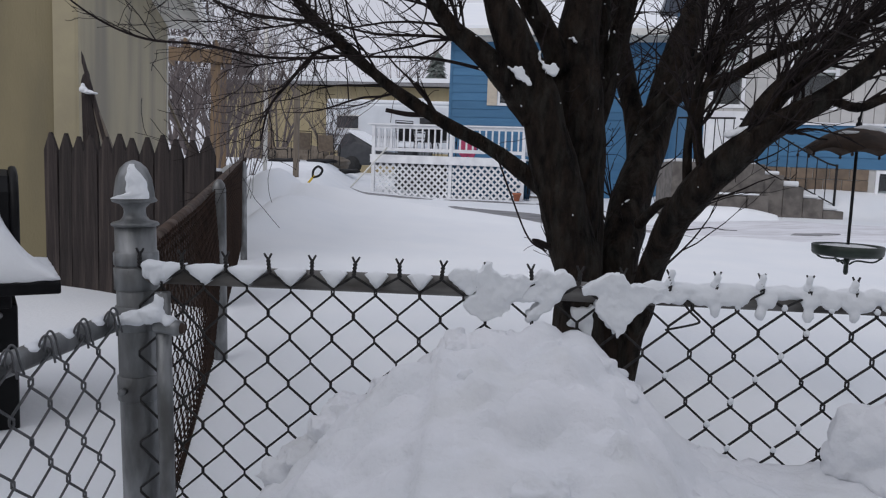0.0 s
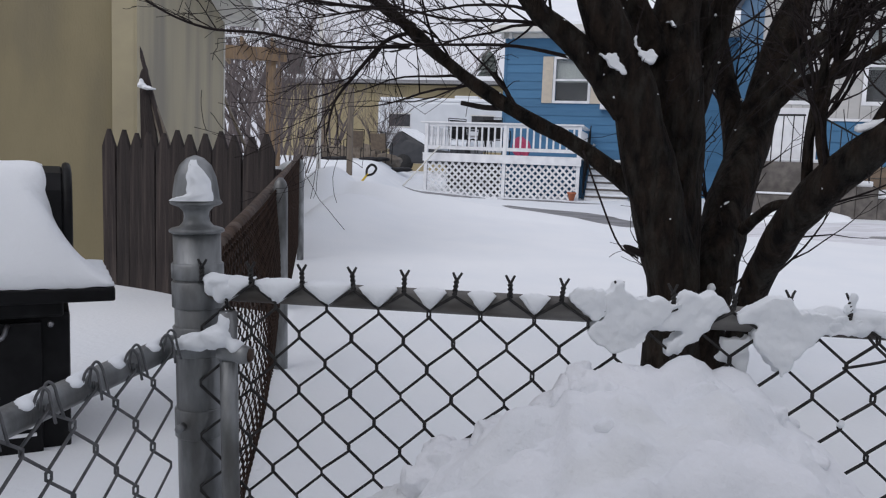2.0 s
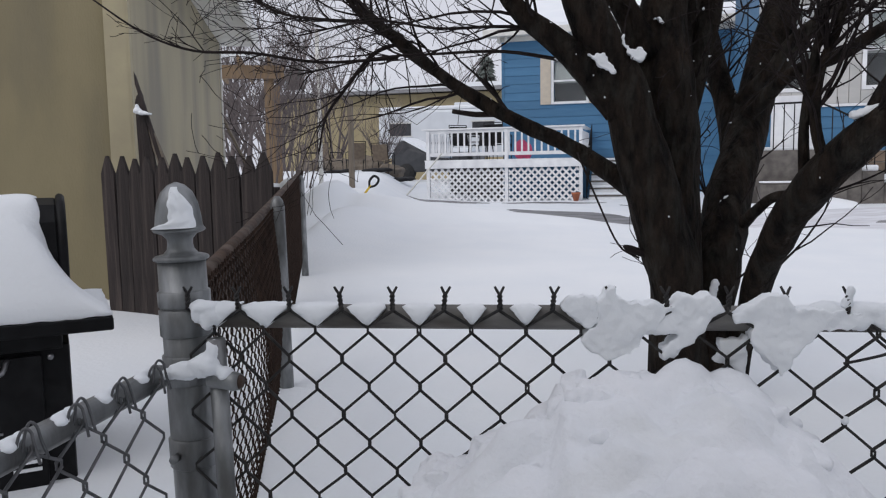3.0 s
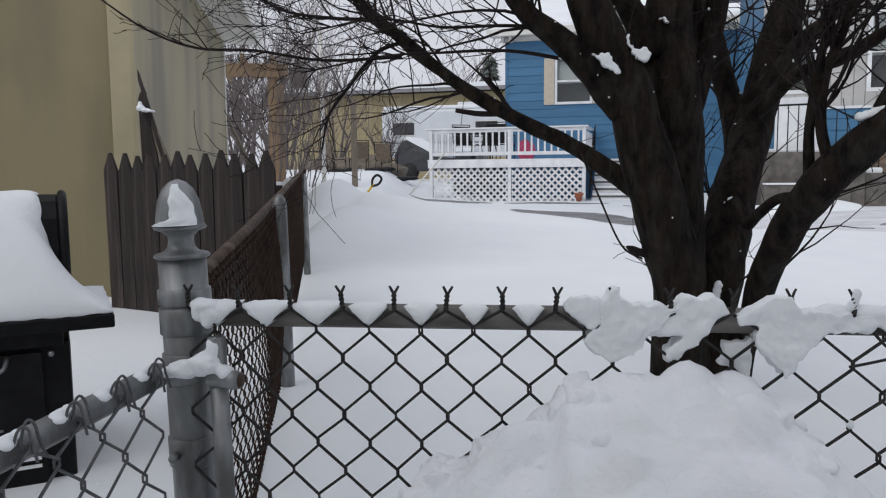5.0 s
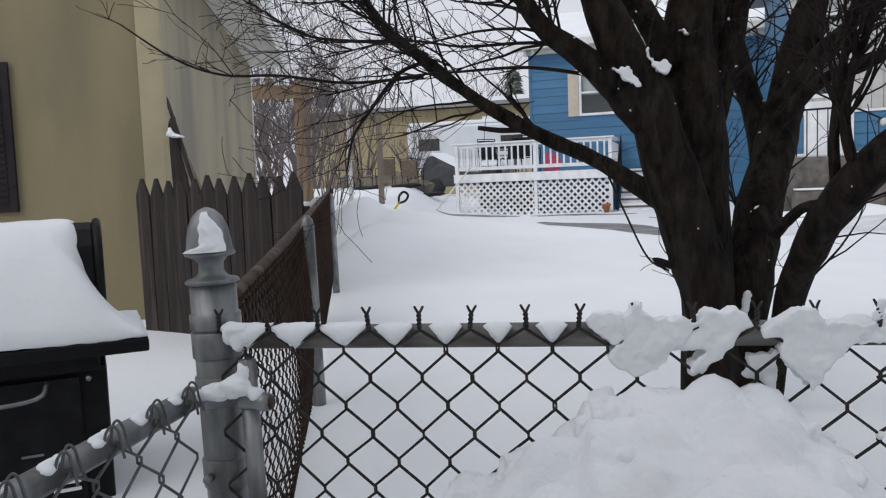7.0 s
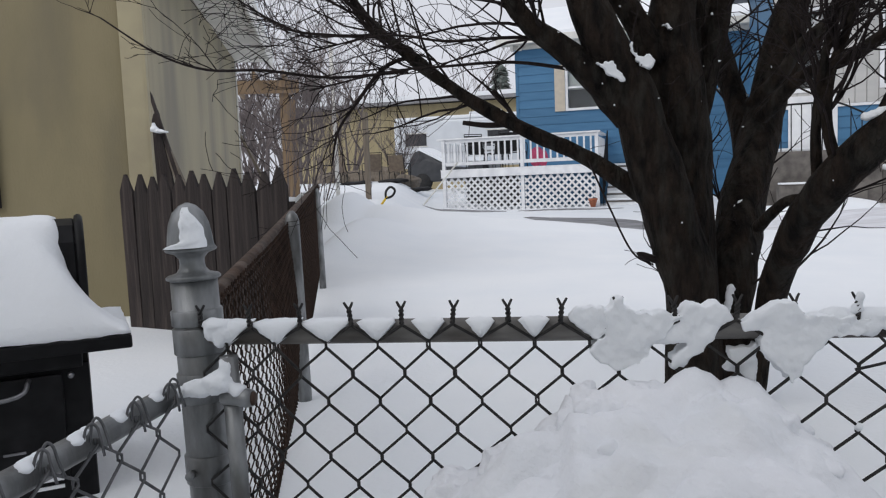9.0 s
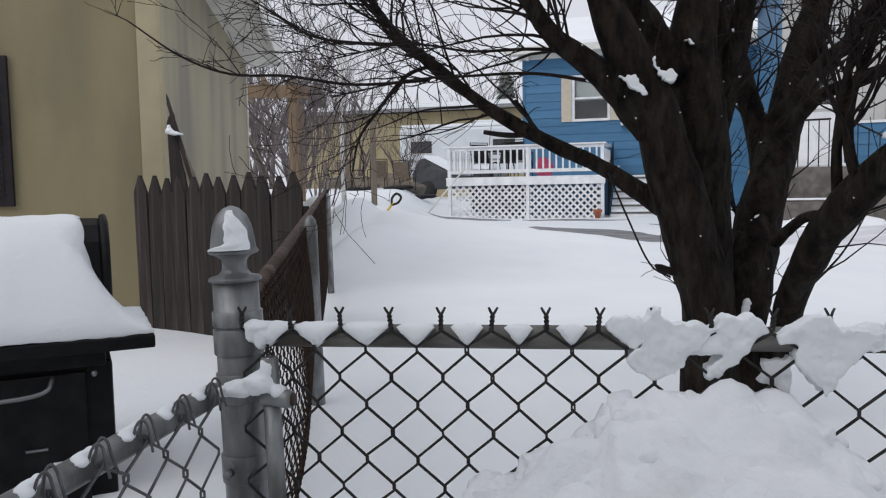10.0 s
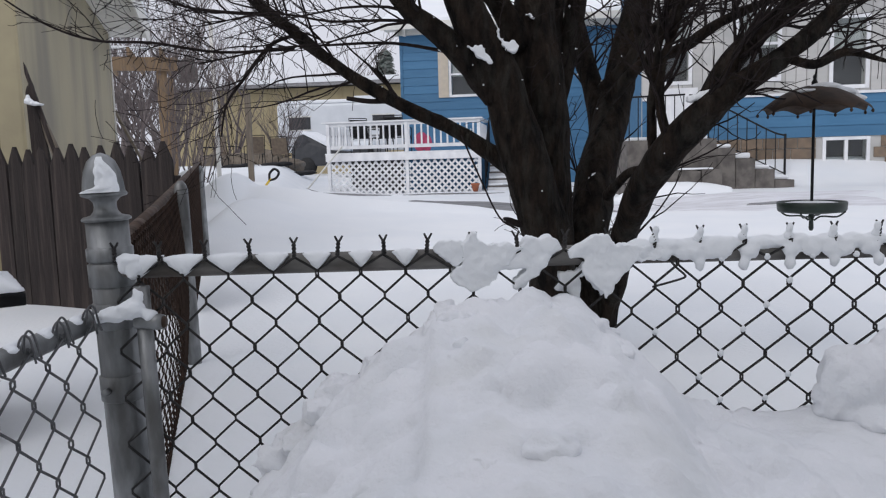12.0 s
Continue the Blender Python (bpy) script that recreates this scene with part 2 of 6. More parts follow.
def blob(name, balls, material, voxel=0.005, rough=0.25, label="", category="snow", parent=None, kind="", grain=0.0):
    """Lumps of snow grown together: balls of (x, y, z, rx, ry, rz)."""
    bm = bmesh.new()
    for x, y, z, rx, ry, rz in balls:
        r = bmesh.ops.create_icosphere(bm, subdivisions=3, radius=1.0)
        off = Vector((random.random() * 9, random.random() * 9, random.random() * 9))
        for v in r["verts"]:
            n = v.co.normalized()
            k = 1 + rough * noise.noise(n * 1.7 + off) + rough * 0.5 * noise.noise(n * 4.5 + off)
            v.co = Vector((x + n.x * rx * k, y + n.y * ry * k, z + n.z * rz * k))
    ob = part(name, bm, material, parent, "", True)
    md = ob.modifiers.new("remesh", "REMESH")
    md.mode, md.voxel_size, md.use_smooth_shade = "VOXEL", voxel, True
    sm = ob.modifiers.new("smooth", "SMOOTH")
    sm.iterations, sm.factor = 1, 0.5
    if grain:
        dp = ob.modifiers.new("grain", "DISPLACE")
        dp.texture, dp.strength, dp.mid_level, dp.texture_coords = GRAIN, grain, 0.5, "LOCAL"
    if parent is None:
        tagged(ob, label, category, "", kind)
    return ob


# ---- ground ----
CREST_X = (-6, -3.6, -3.0, -2.84, -2.66, -2.48, -2.38, -2.26, -1.92, -1.24, -0.19, 0.71, 1.39, 2.6, 9)
CREST_Z = (0.20, 0.28, 0.40, 0.55, 0.675, 0.70, 0.64, 0.525, 0.465, 0.38, 0.26, 0.17, 0.045, 0.0, 0.0)


def ground_z(x, y):
    """Height of the drifted snow: a long drift crosses the yard, the back lies lower by the deck and higher on the far side."""
    z = 0.57
    edge = -1.5 - 0.17 * max(0.0, y - 12)
    left = ease(edge, edge - 1.3, x)
    z += 0.50 * ease(9.5, 13, y) * left + 0.40 * ease(15, 25, y) * ease(-0.5, -4, x)
    z += 0.17 * ease(1.5, 5.5, x) * ease(6, 11, y)
    z += 0.50 * ease(11.9, 13.2, y) * ease(4.9, 6.6, x)
    lift = float(np.interp(x - 0.02 * (y - 9), CREST_X, CREST_Z))
    rise = min(1.0, max(0.0, (y - 4.3) / 4.6))
    lip = 8.75 + 0.35 * noise.noise(Vector((x * 1.3, 2.0, 5.0)))
    lift *= (0.16 * rise + 0.50 * rise ** 3 + 0.34 * ease(lip - 0.35, lip, y)) * (1 - ease(9.0, 11.4, y))
    z += lift
    spur = x + 2.12 - 0.05 * (y - 7)
    z += 0.26 * math.exp(-(spur / (0.17 if spur < 0 else 0.55)) ** 2 - ((y - 7.4) / 1.2) ** 2)
    z += 0.030 * noise.noise(Vector((x * 0.5, y * 0.35, 3.0))) + 0.012 * noise.noise(Vector((x * 1.7, y * 1.2, 8.0)))
    return z


def build_ground():
    u = np.linspace(-1, 1, 221)
    xs = 9.0 * u + 340 * np.sign(u) * np.abs(u) ** 7
    v = np.linspace(0, 1, 241)
    ys = -14 + 46 * v + 560 * v ** 9
    verts = [(x, y, ground_z(x, y) if abs(x) < 60 and y < 90 else 0.57 + 0.45 * ease(-0.5, -5, x)) for y in ys for x in xs]
    w = len(xs)
    faces = [(j * w + i, j * w + i + 1, (j + 1) * w + i + 1, (j + 1) * w + i) for j in range(len(ys) - 1) for i in range(w - 1)]
    tagged(link_mesh("ground", verts, faces, SNOW), "deep smooth wind-drifted white snow over the yard", "snow", kind="structure")


build_ground()


def build_shade_wall():
    """Unseen wall added behind the walker to shade the near snow heap."""
    boxed_wall = bmesh.new()
    bmesh.ops.create_cube(boxed_wall, size=1.0)
    bmesh.ops.scale(boxed_wall, vec=(13, 0.2, 4.7), verts=boxed_wall.verts)
    bmesh.ops.translate(boxed_wall, vec=(0.5, -2.9, 2.35), verts=boxed_wall.verts)
    tagged(part("shade_wall_south", boxed_wall, SOFFIT), "plain pale unseen wall added to shade the near snow heap", "wall", kind="structure")


build_shade_wall()

# ---- tree beside the fence ----
BOUGHS = []


def bough(points, twigs=0, reach=0.5, bias=(0, 0, 0.3)):
    BOUGHS.append((smooth_line(points, 5), twigs, reach, Vector(bias)))

bough([(0.27, 1.40, 1.31, 0.030), (0.11, 1.42, 1.42, 0.024), (-0.03, 1.45, 1.49, 0.023), (-0.20, 1.50, 1.59, 0.021), (-0.31, 1.52, 1.67, 0.019), (-0.42, 1.55, 1.76, 0.022), (-0.54, 1.60, 1.87, 0.014), (-0.62, 1.65, 1.96, 0.013), (-0.71, 1.70, 2.09, 0.011), (-0.79, 1.75, 2.23, 0.007)], 23, 0.58, (-0.4, 0, 0.25))
bough([(0.44, 1.40, 0.45, 0.090), (0.43, 1.38, 0.81, 0.080), (0.43, 1.36, 0.94, 0.078), (0.368, 1.34, 1.21, 0.080), (0.293, 1.33, 1.47, 0.075), (0.222, 1.30, 1.66, 0.062), (0.15, 1.27, 1.79, 0.057), (0.10, 1.25, 1.90, 0.046), (0.06, 1.20, 2.02, 0.035)], 10, 0.42, (-0.2, 0, 0.5))
bough([(0.17, 1.30, 1.62, 0.046), (0.06, 1.28, 1.72, 0.035), (-0.04, 1.25, 1.80, 0.030), (-0.10, 1.22, 1.88, 0.024), (-0.15, 1.20, 1.95, 0.021), (-0.23, 1.15, 2.06, 0.014)], 27, 0.58, (-0.5, 0, 0.3))
bough([(0.47, 1.45, 0.45, 0.085), (0.46, 1.45, 0.80, 0.079), (0.45, 1.45, 0.95, 0.078), (0.44, 1.48, 1.27, 0.085), (0.41, 1.45, 1.56, 0.088), (0.39, 1.45, 1.76, 0.077), (0.41, 1.45, 1.93, 0.063), (0.43, 1.45, 2.11, 0.048)], 10, 0.42, (0, 0, 0.5))
bough([(0.35, 1.42, 1.69, 0.049), (0.28, 1.40, 1.82, 0.042), (0.21, 1.38, 1.92, 0.032), (0.15, 1.35, 2.02, 0.023)], 13, 0.53, (-0.3, 0, 0.4))
bough([(0.42, 1.52, 1.37, 0.051), (0.46, 1.55, 1.70, 0.048), (0.48, 1.60, 1.98, 0.042), (0.51, 1.65, 2.16, 0.033)], 10, 0.53, (0, 0.3, 0.4))
bough([(0.55, 1.49, 0.40, 0.07), (0.56, 1.49, 0.63, 0.064), (0.57, 1.50, 0.82, 0.063), (0.59, 1.55, 1.02, 0.076), (0.64, 1.62, 1.23, 0.074), (0.73, 1.72, 1.48, 0.063), (0.81, 1.80, 1.73, 0.061), (0.88, 1.85, 1.93, 0.053), (0.94, 1.90, 2.11, 0.040)], 17, 0.42, (0.2, 0, 0.4))
bough([(0.67, 1.68, 1.27, 0.035), (0.69, 1.80, 1.51, 0.042), (0.65, 1.90, 1.74, 0.041), (0.63, 2.00, 1.96, 0.037), (0.60, 2.05, 2.16, 0.026)], 22, 0.53, (-0.1, 0.2, 0.4))
bough([(0.76, 1.74, 1.55, 0.032), (0.86, 1.75, 1.72, 0.030), (0.97, 1.75, 1.86, 0.026), (1.08, 1.75, 2.03, 0.019)], 34, 0.53, (0.4, 0, 0.3))
bough([(0.60, 1.50, 0.40, 0.050), (0.645, 1.47, 0.74, 0.042), (0.658, 1.42, 0.87, 0.043), (0.668, 1.30, 1.06, 0.044), (0.705, 1.12, 1.26, 0.052), (0.79, 1.00, 1.40, 0.047), (0.90, 0.95, 1.50, 0.037), (1.02, 0.92, 1.58, 0.030), (1.11, 0.90, 1.66, 0.025), (1.18, 0.88, 1.74, 0.020), (1.26, 0.85, 1.83, 0.015)], 18, 0.45, (0.3, 0, 0.4))
bough([(0.81, 1.00, 1.42, 0.033), (0.88, 1.00, 1.55, 0.034), (0.96, 1.00, 1.64, 0.031), (1.06, 1.00, 1.72, 0.028), (1.15, 1.00, 1.82, 0.019)], 39, 0.53, (0.2, 0, 0.4))
bough([(0.74, 1.06, 1.34, 0.014), (0.71, 1.06, 1.46, 0.014), (0.72, 1.06, 1.59, 0.013), (0.76, 1.06, 1.70, 0.011), (0.79, 1.06, 1.84, 0.007)], 17, 0.42, (0.1, 0, 0.4))
bough([(0.71, 1.12, 1.27, 0.015), (0.69, 1.08, 1.44, 0.013), (0.70, 1.06, 1.60, 0.011), (0.73, 1.05, 1.76, 0.009), (0.76, 1.05, 1.88, 0.005)], 17, 0.42, (0, 0, 0.4))
bough([(0.63, 1.38, 1.18, 0.020), (0.64, 1.30, 1.22, 0.015), (0.66, 1.22, 1.26, 0.015), (0.69, 1.16, 1.27, 0.015)])
bough([(1.01, 0.92, 1.58, 0.016), (1.09, 0.90, 1.55, 0.014), (1.17, 0.88, 1.58, 0.011), (1.27, 0.86, 1.55, 0.005)], 4, 0.25, (0.3, 0, 0.1))
bough([(-0.13, 1.50, 1.53, 0.0088), (-0.19, 1.48, 1.53, 0.0088), (-0.26, 1.46, 1.54, 0.0072)])
bough([(-0.09, 1.50, 1.53, 0.009), (-0.12, 1.49, 1.59, 0.007), (-0.16, 1.47, 1.64, 0.006)], 3, 0.13, (0, 0, 0.3))
bough([(-0.45, 1.58, 1.73, 0.0062), (-0.71, 1.55, 1.72, 0.0050), (-0.93, 1.50, 1.75, 0.0050), (-1.12, 1.48, 1.76, 0.0043), (-1.28, 1.45, 1.82, 0.0037), (-1.45, 1.42, 1.94, 0.0025)], 7, 0.3, (-0.5, 0, 0.1))
bough([(-0.44, 1.60, 1.80, 0.0120), (-0.58, 1.62, 1.88, 0.0090), (-0.64, 1.65, 1.97, 0.0075), (-0.70, 1.70, 2.10, 0.0045)], 17, 0.53, (-0.4, 0, 0.3))
bough([(-0.44, 1.58, 1.78, 0.0070), (-0.53, 1.55, 1.74, 0.0070), (-0.62, 1.50, 1.62, 0.0056), (-0.68, 1.48, 1.53, 0.0042), (-0.70, 1.46, 1.42, 0.0028)], 13, 0.32, (-0.3, 0, -0.2))
bough([(-0.54, 1.62, 1.86, 0.0075), (-0.73, 1.65, 1.88, 0.0060), (-0.90, 1.68, 1.92, 0.0045), (-1.07, 1.70, 2.03, 0.0030)], 14, 0.4, (-0.5, 0, 0.1))
bough([(0.12, 1.30, 1.66, 0.0060), (-0.09, 1.38, 1.71, 0.0054), (-0.31, 1.45, 1.72, 0.0042), (-0.51, 1.50, 1.72, 0.0036), (-0.79, 1.55, 1.68, 0.0024)], 17, 0.37, (-0.5, 0, 0))
bough([(0.03, 1.28, 1.76, 0.0060), (-0.12, 1.35, 1.78, 0.0054), (-0.30, 1.40, 1.79, 0.0042), (-0.51, 1.45, 1.83, 0.0036), (-0.77, 1.50, 1.80, 0.0024)], 17, 0.42, (-0.5, 0, 0.1))
bough([(0.13, 1.38, 1.40, 0.0030), (0.19, 1.35, 1.25, 0.0030), (0.25, 1.33, 1.12, 0.0030), (0.31, 1.32, 1.08, 0.0030)])
bough([(0.33, 1.33, 1.09, 0.011), (0.28, 1.30, 1.11, 0.011), (0.26, 1.28, 1.12, 0.005)])
bough([(0.45, 1.50, 1.42, 0.046), (0.475, 1.53, 1.52, 0.043), (0.517, 1.55, 1.644, 0.037), (0.545, 1.55, 1.776, 0.037), (0.566, 1.55, 1.889, 0.034), (0.60, 1.55, 2.05, 0.026)], 8, 0.4, (0.1, 0, 0.4))
bough([(0.36, 1.37, 1.25, 0.038), (0.31, 1.39, 1.285, 0.034), (0.26, 1.401, 1.318, 0.031), (0.18, 1.41, 1.372, 0.025)])
bough([(0.25, 1.32, 1.52, 0.054), (0.20, 1.31, 1.585, 0.050), (0.15, 1.297, 1.64, 0.045), (0.08, 1.284, 1.705, 0.036)])

bough([(0.62, 1.32, 1.50, 0.020), (0.70, 1.22, 1.60, 0.019), (0.82, 1.20, 1.645, 0.018), (0.943, 1.20, 1.722, 0.016), (1.085, 1.20, 1.78, 0.014), (1.173, 1.20, 1.81, 0.012), (1.296, 1.20, 1.853, 0.009)], 12, 0.45, (0.3, 0, 0.3))
bough([(0.66, 1.58, 1.56, 0.022), (0.732, 1.50, 1.645, 0.020), (0.789, 1.50, 1.729, 0.018), (0.887, 1.50, 1.804, 0.016), (1.025, 1.50, 1.889, 0.012), (1.121, 1.50, 1.962, 0.009)], 12, 0.45, (0.3, 0, 0.3))


def build_tree():
    tree = thing("tree", "bare dark multi-stemmed tree with snow in its forks behind the fence", "tree")
    rng = random.Random(5)
    tv, tf = [], []

    def add(points, sides):
        v, f = tube_geo(points, sides, False)
        n = len(tv)
        tv.extend(v)
        tf.extend([tuple(k + n for k in face) for face in f])

    def grow(p, d, r, length, level):
        pts, q = [], Vector(p)
        d = d.normalized()
        n = 8 if level < 2 else 5
        bend = Vector((rng.uniform(-1, 1), rng.uniform(-1, 1), rng.uniform(-0.7, 0.9))) * 0.55
        for i in range(n + 1):
            pts.append((q.x, q.y, q.z, max(0.0011, r * (1 - 0.75 * i / n))))
            d = (d + bend / n + Vector((rng.uniform(-1, 1), rng.uniform(-1, 1), rng.uniform(-1, 1))) * 0.21).normalized()
            q = q + d * (length / n)
        add(pts, 5 if level == 0 else 4)
        if level < 3:
            for k in range(rng.choice((2, 3, 3, 4)) if level < 2 else rng.choice((0, 1, 2))):
                i = rng.randint(1, n)
                a = Vector(pts[i][:3])
                tang = (a - Vector(pts[i - 1][:3])).normalized()
                side = Vector((rng.uniform(-1, 1), rng.uniform(-1, 1), rng.uniform(-0.9, 1))).normalized()
                grow(a, tang * 0.75 + side * 0.75, pts[i][3] * 0.72, length * rng.uniform(0.4, 0.7), level + 1)

    for line, twigs, reach, bias in BOUGHS:
        pts = []
        for i, p in enumerate(line):
            w = noise.noise(Vector(p[:3]) * 6) * 0.12
            pts.append((p[0] + w * p[3], p[1], p[2], p[3] * (1 + 0.5 * w)))
        big = max(p[3] for p in line) > 0.0115
        v, f = tube_geo(pts, 18 if big else 8)
        if big:
            out = []
            for k, q in enumerate(v):
                c = Vector(pts[k // 18][:3])
                n1 = noise.noise(Vector((q.x * 28, q.y * 28, q.z * 7))) * 0.13 + noise.noise(Vector((q.x * 9, q.y * 9, q.z * 5))) * 0.12
                out.append(c + (q - c) * (1 + n1))
            v = out
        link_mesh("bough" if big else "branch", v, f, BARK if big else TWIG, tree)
        for k in range(twigs):
            i = rng.randint(max(1, len(pts) // 4), len(pts) - 1)
            a = Vector(pts[i][:3])
            tang = (a - Vector(pts[i - 1][:3])).normalized()
            side = Vector((rng.uniform(-1, 1), rng.uniform(-1, 1), rng.uniform(-0.6, 1))).normalized()
            grow(a, tang * 0.7 + side * 0.8 + bias, min(0.006, max(0.0026, pts[i][3] * 0.5)), reach * rng.uniform(0.5, 1.1), 1)
    sv, sf = [], []
    for line, twigs, reach, bias in BOUGHS:
        if max(p[3] for p in line) < 0.03:
            continue
        for k in range(9):
            i = rng.randint(0, len(line) - 1)
            a = rng.uniform(0, 2 * math.pi)
            out = Vector((math.cos(a), math.sin(a), 0))
            c, w = Vector(line[i][:3]) + out * line[i][3] * 0.96 + Vector((0, 0, rng.uniform(-0.03, 0.03))), rng.uniform(0.0016, 0.0048)
            up, flat = Vector((0, 0, w * rng.uniform(1.0, 2.0))), Vector((-out.y, out.x, 0)) * w
            n = len(sv)
            sv += [c + out * 0.010, c + up, c + flat * 0.8 + up * 0.3, c + flat - up * 0.5, c - up, c - flat - up * 0.4, c - flat * 0.9 + up * 0.5]
            sf += [(n, n + 1 + (j + 1) % 6, n + 1 + j) for j in range(6)]
    tagged(link_mesh("snow_specks", sv, sf, SNOW, tree), "flecks of snow stuck to the bark", kind="stuff")
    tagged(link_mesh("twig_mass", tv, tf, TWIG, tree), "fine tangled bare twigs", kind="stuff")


build_tree()

# ---- front chain-link fence ----
PITCH, ROW = 0.072, 0.0398


def wire_row(parent, origin, along, count, z_top, rows, material, radius, twist, rng, bow=None, warp=lambda s: s, pitch=0.072, row=0.0398, lift=lambda s: 0.0):
    """Zigzag wires of one run of chain link; along is the unit way of the run."""
    side = Vector((along.y, -along.x, 0))
    for n in range(count * 2):
        x0 = n * pitch / 2
        pts = []
        for j in range(rows + 1):
            far = (j % 2) == 1
            s = x0 + (pitch / 2 if far else 0.0) + rng.uniform(-1, 1) * 0.0014
            if n % 2:
                s = x0 + (0.0 if far else pitch / 2) + rng.uniform(-1, 1) * 0.0014
            z = z_top - (j * row - (0.009 if j else 0.0)) + rng.uniform(-1, 1) * 0.0012 + lift(s)
            depth = radius * 0.9 * (1 if (n + j) % 2 else -1)
            if bow:
                depth += bow(s, z)
            p = Vector(origin) + along * warp(s) + side * depth
            for dz in (0.0035, -0.0035):
                inward = (1 if (far != bool(n % 2)) else -1) * 0.0012
                pts.append((p.x + along.x * inward, p.y + along.y * inward, z + dz, radius))
        tube("wire", pts, material, parent, 6)
    if twist == "barb":
        for n in range(count + 1):
            p = Vector(origin) + along * (warp(n * PITCH) + rng.uniform(-0.002, 0.002))
            lean = rng.uniform(-0.12, 0.12)
            for ph in (0, math.pi):
                pts = []
                for k in range(12):
                    a = ph + k * 1.05
                    h = k * 0.0019
                    pts.append((p.x + math.cos(a) * radius * 0.95 + lean * h, p.y + math.sin(a) * radius * 0.95, z_top - 0.002 + h, radius * 0.92))
                s = 1 if ph == 0 else -1
                pts.append((p.x + s * 0.0036 + lean * 0.025, p.y + 0.001, z_top + 0.0235, radius * 0.9))
                pts.append((p.x + s * 0.0062 + lean * 0.028, p.y + 0.001, z_top + 0.0285, radius * 0.75))
                tube("twisted_end", pts, material, parent, 6)
    if twist == "loop":
        for n in range(count + 1):
            p = Vector(origin) + along * (n * pitch)
            top = z_top + lift(n * pitch)
            for sgn, off, high in ((1, -0.002, 0.028), (-1, 0.006, 0.024)):
                pts = []
                for u, d, h in ((-0.010, 0.010, -0.014), (-0.006, 0.007, 0.008), (-0.0045, 0.004, high - 0.006), (-0.0005, 0.0, high), (0.004, -0.003, high - 0.006), (0.005, -0.005, 0.010), (0.010, -0.007, -0.018)):
                    q = p + along * (sgn * u + off + rng.uniform(-0.001, 0.001)) + side * (-d * sgn)
                    pts.append((q.x, q.y, top + h, radius * 0.85))
                tube("knuckle", smooth_line(pts, 3), material, parent, 6)


def front_warp(s):
    """The mesh is pulled a little wider past the middle of the run."""
    return s + 0.037 * max(0.0, s - 0.504) + 0.0012 * math.sin(s * 30)


def build_front_fence():
    rng = random.Random(3)
    f = thing("chain_link_fence", "weathered chain-link fence with twisted barbs and snow on its rail", "fence")
    tube("top_rail", [(-0.515, 0.022, 1.148, 0.0168), (0.2, 0.022, 1.147, 0.0168), (0.9, 0.022, 1.143, 0.0168), (2.9, 0.022, 1.13, 0.0168)], OLD_RAIL, f, 20)
    wire_row(f, (-0.504, 0.0, 0), Vector((1, 0, 0)), 40, 1.164, 16, WIRE, 0.00215, "barb", rng, None, front_warp)
    tube("bent_wire", smooth_line([(0.369, -0.003, 1.093, 0.0021), (0.395, -0.006, 1.100, 0.0021), (0.420, -0.006, 1.107, 0.0021), (0.422, -0.004, 1.112, 0.0021), (0.410, -0.002, 1.123, 0.0021), (0.397, -0.001, 1.138, 0.0021)], 3), WIRE, f, 6)
    tube("line_post", [(2.45, 0.03, 0.2, 0.021), (2.45, 0.03, 1.15, 0.021)], ZINC, f, 16)
    return f


build_front_fence()


def build_corner_post():
    p = thing("corner_post", "galvanised steel corner fence post with an acorn cap and snow", "fence post", pose(-0.4926, 0.035, 0, 0, -1.6, 0))
    lathe("pipe", [(0.0335, 0.1), (0.0335, 0.6), (0.0338, 1.0), (0.0335, 1.232)], ZINC, p, 32)
    lathe("cap", [(0.0345, 1.226), (0.0385, 1.228), (0.0388, 1.231), (0.036, 1.2335), (0.024, 1.2365), (0.0188, 1.243), (0.0175, 1.25), (0.018, 1.257), (0.024, 1.2640), (0.0345, 1.2675), (0.0368, 1.270), (0.0352, 1.2725),
                  (0.033, 1.276), (0.0315, 1.29), (0.0285, 1.308), (0.022, 1.324), (0.012, 1.334), (0.002, 1.338)], ZINC, p, 32, label="acorn-shaped steel cap")
    for z, h in ((1.172, 0.012), (1.138, 0.02), (1.07, 0.022), (0.948, 0.022)):
        lathe("band", [(0.0345, z - h), (0.0368, z - h + 0.002), (0.0368, z + h - 0.002), (0.0345, z + h)], ZINC, p, 32)
    for z in (1.07, 0.948):
        tube("bolt", [(-0.012, -0.034, z, 0.006), (-0.012, -0.05, z, 0.006)], ZINC, p, 8)
    g = thing("brace_pipe", "thin galvanised pipe strapped beside the corner post", "pipe")
    tube("pipe", [(-0.440, -0.012, 0.3, 0.0125), (-0.461, -0.012, 1.122, 0.0125)], ZINC, g, 18)
    tube("elbow", [(-0.47, -0.018, 1.066, 0.012), (-0.45, -0.020, 1.066, 0.012), (-0.434, -0.022, 1.065, 0.0135), (-0.425, -0.023, 1.065, 0.0115)], ZINC, g, 14)
    tube("rust_plug", [(-0.4255, -0.023, 1.065, 0.0105), (-0.421, -0.023, 1.065, 0.008)], RUST, g, 10)


build_corner_post()


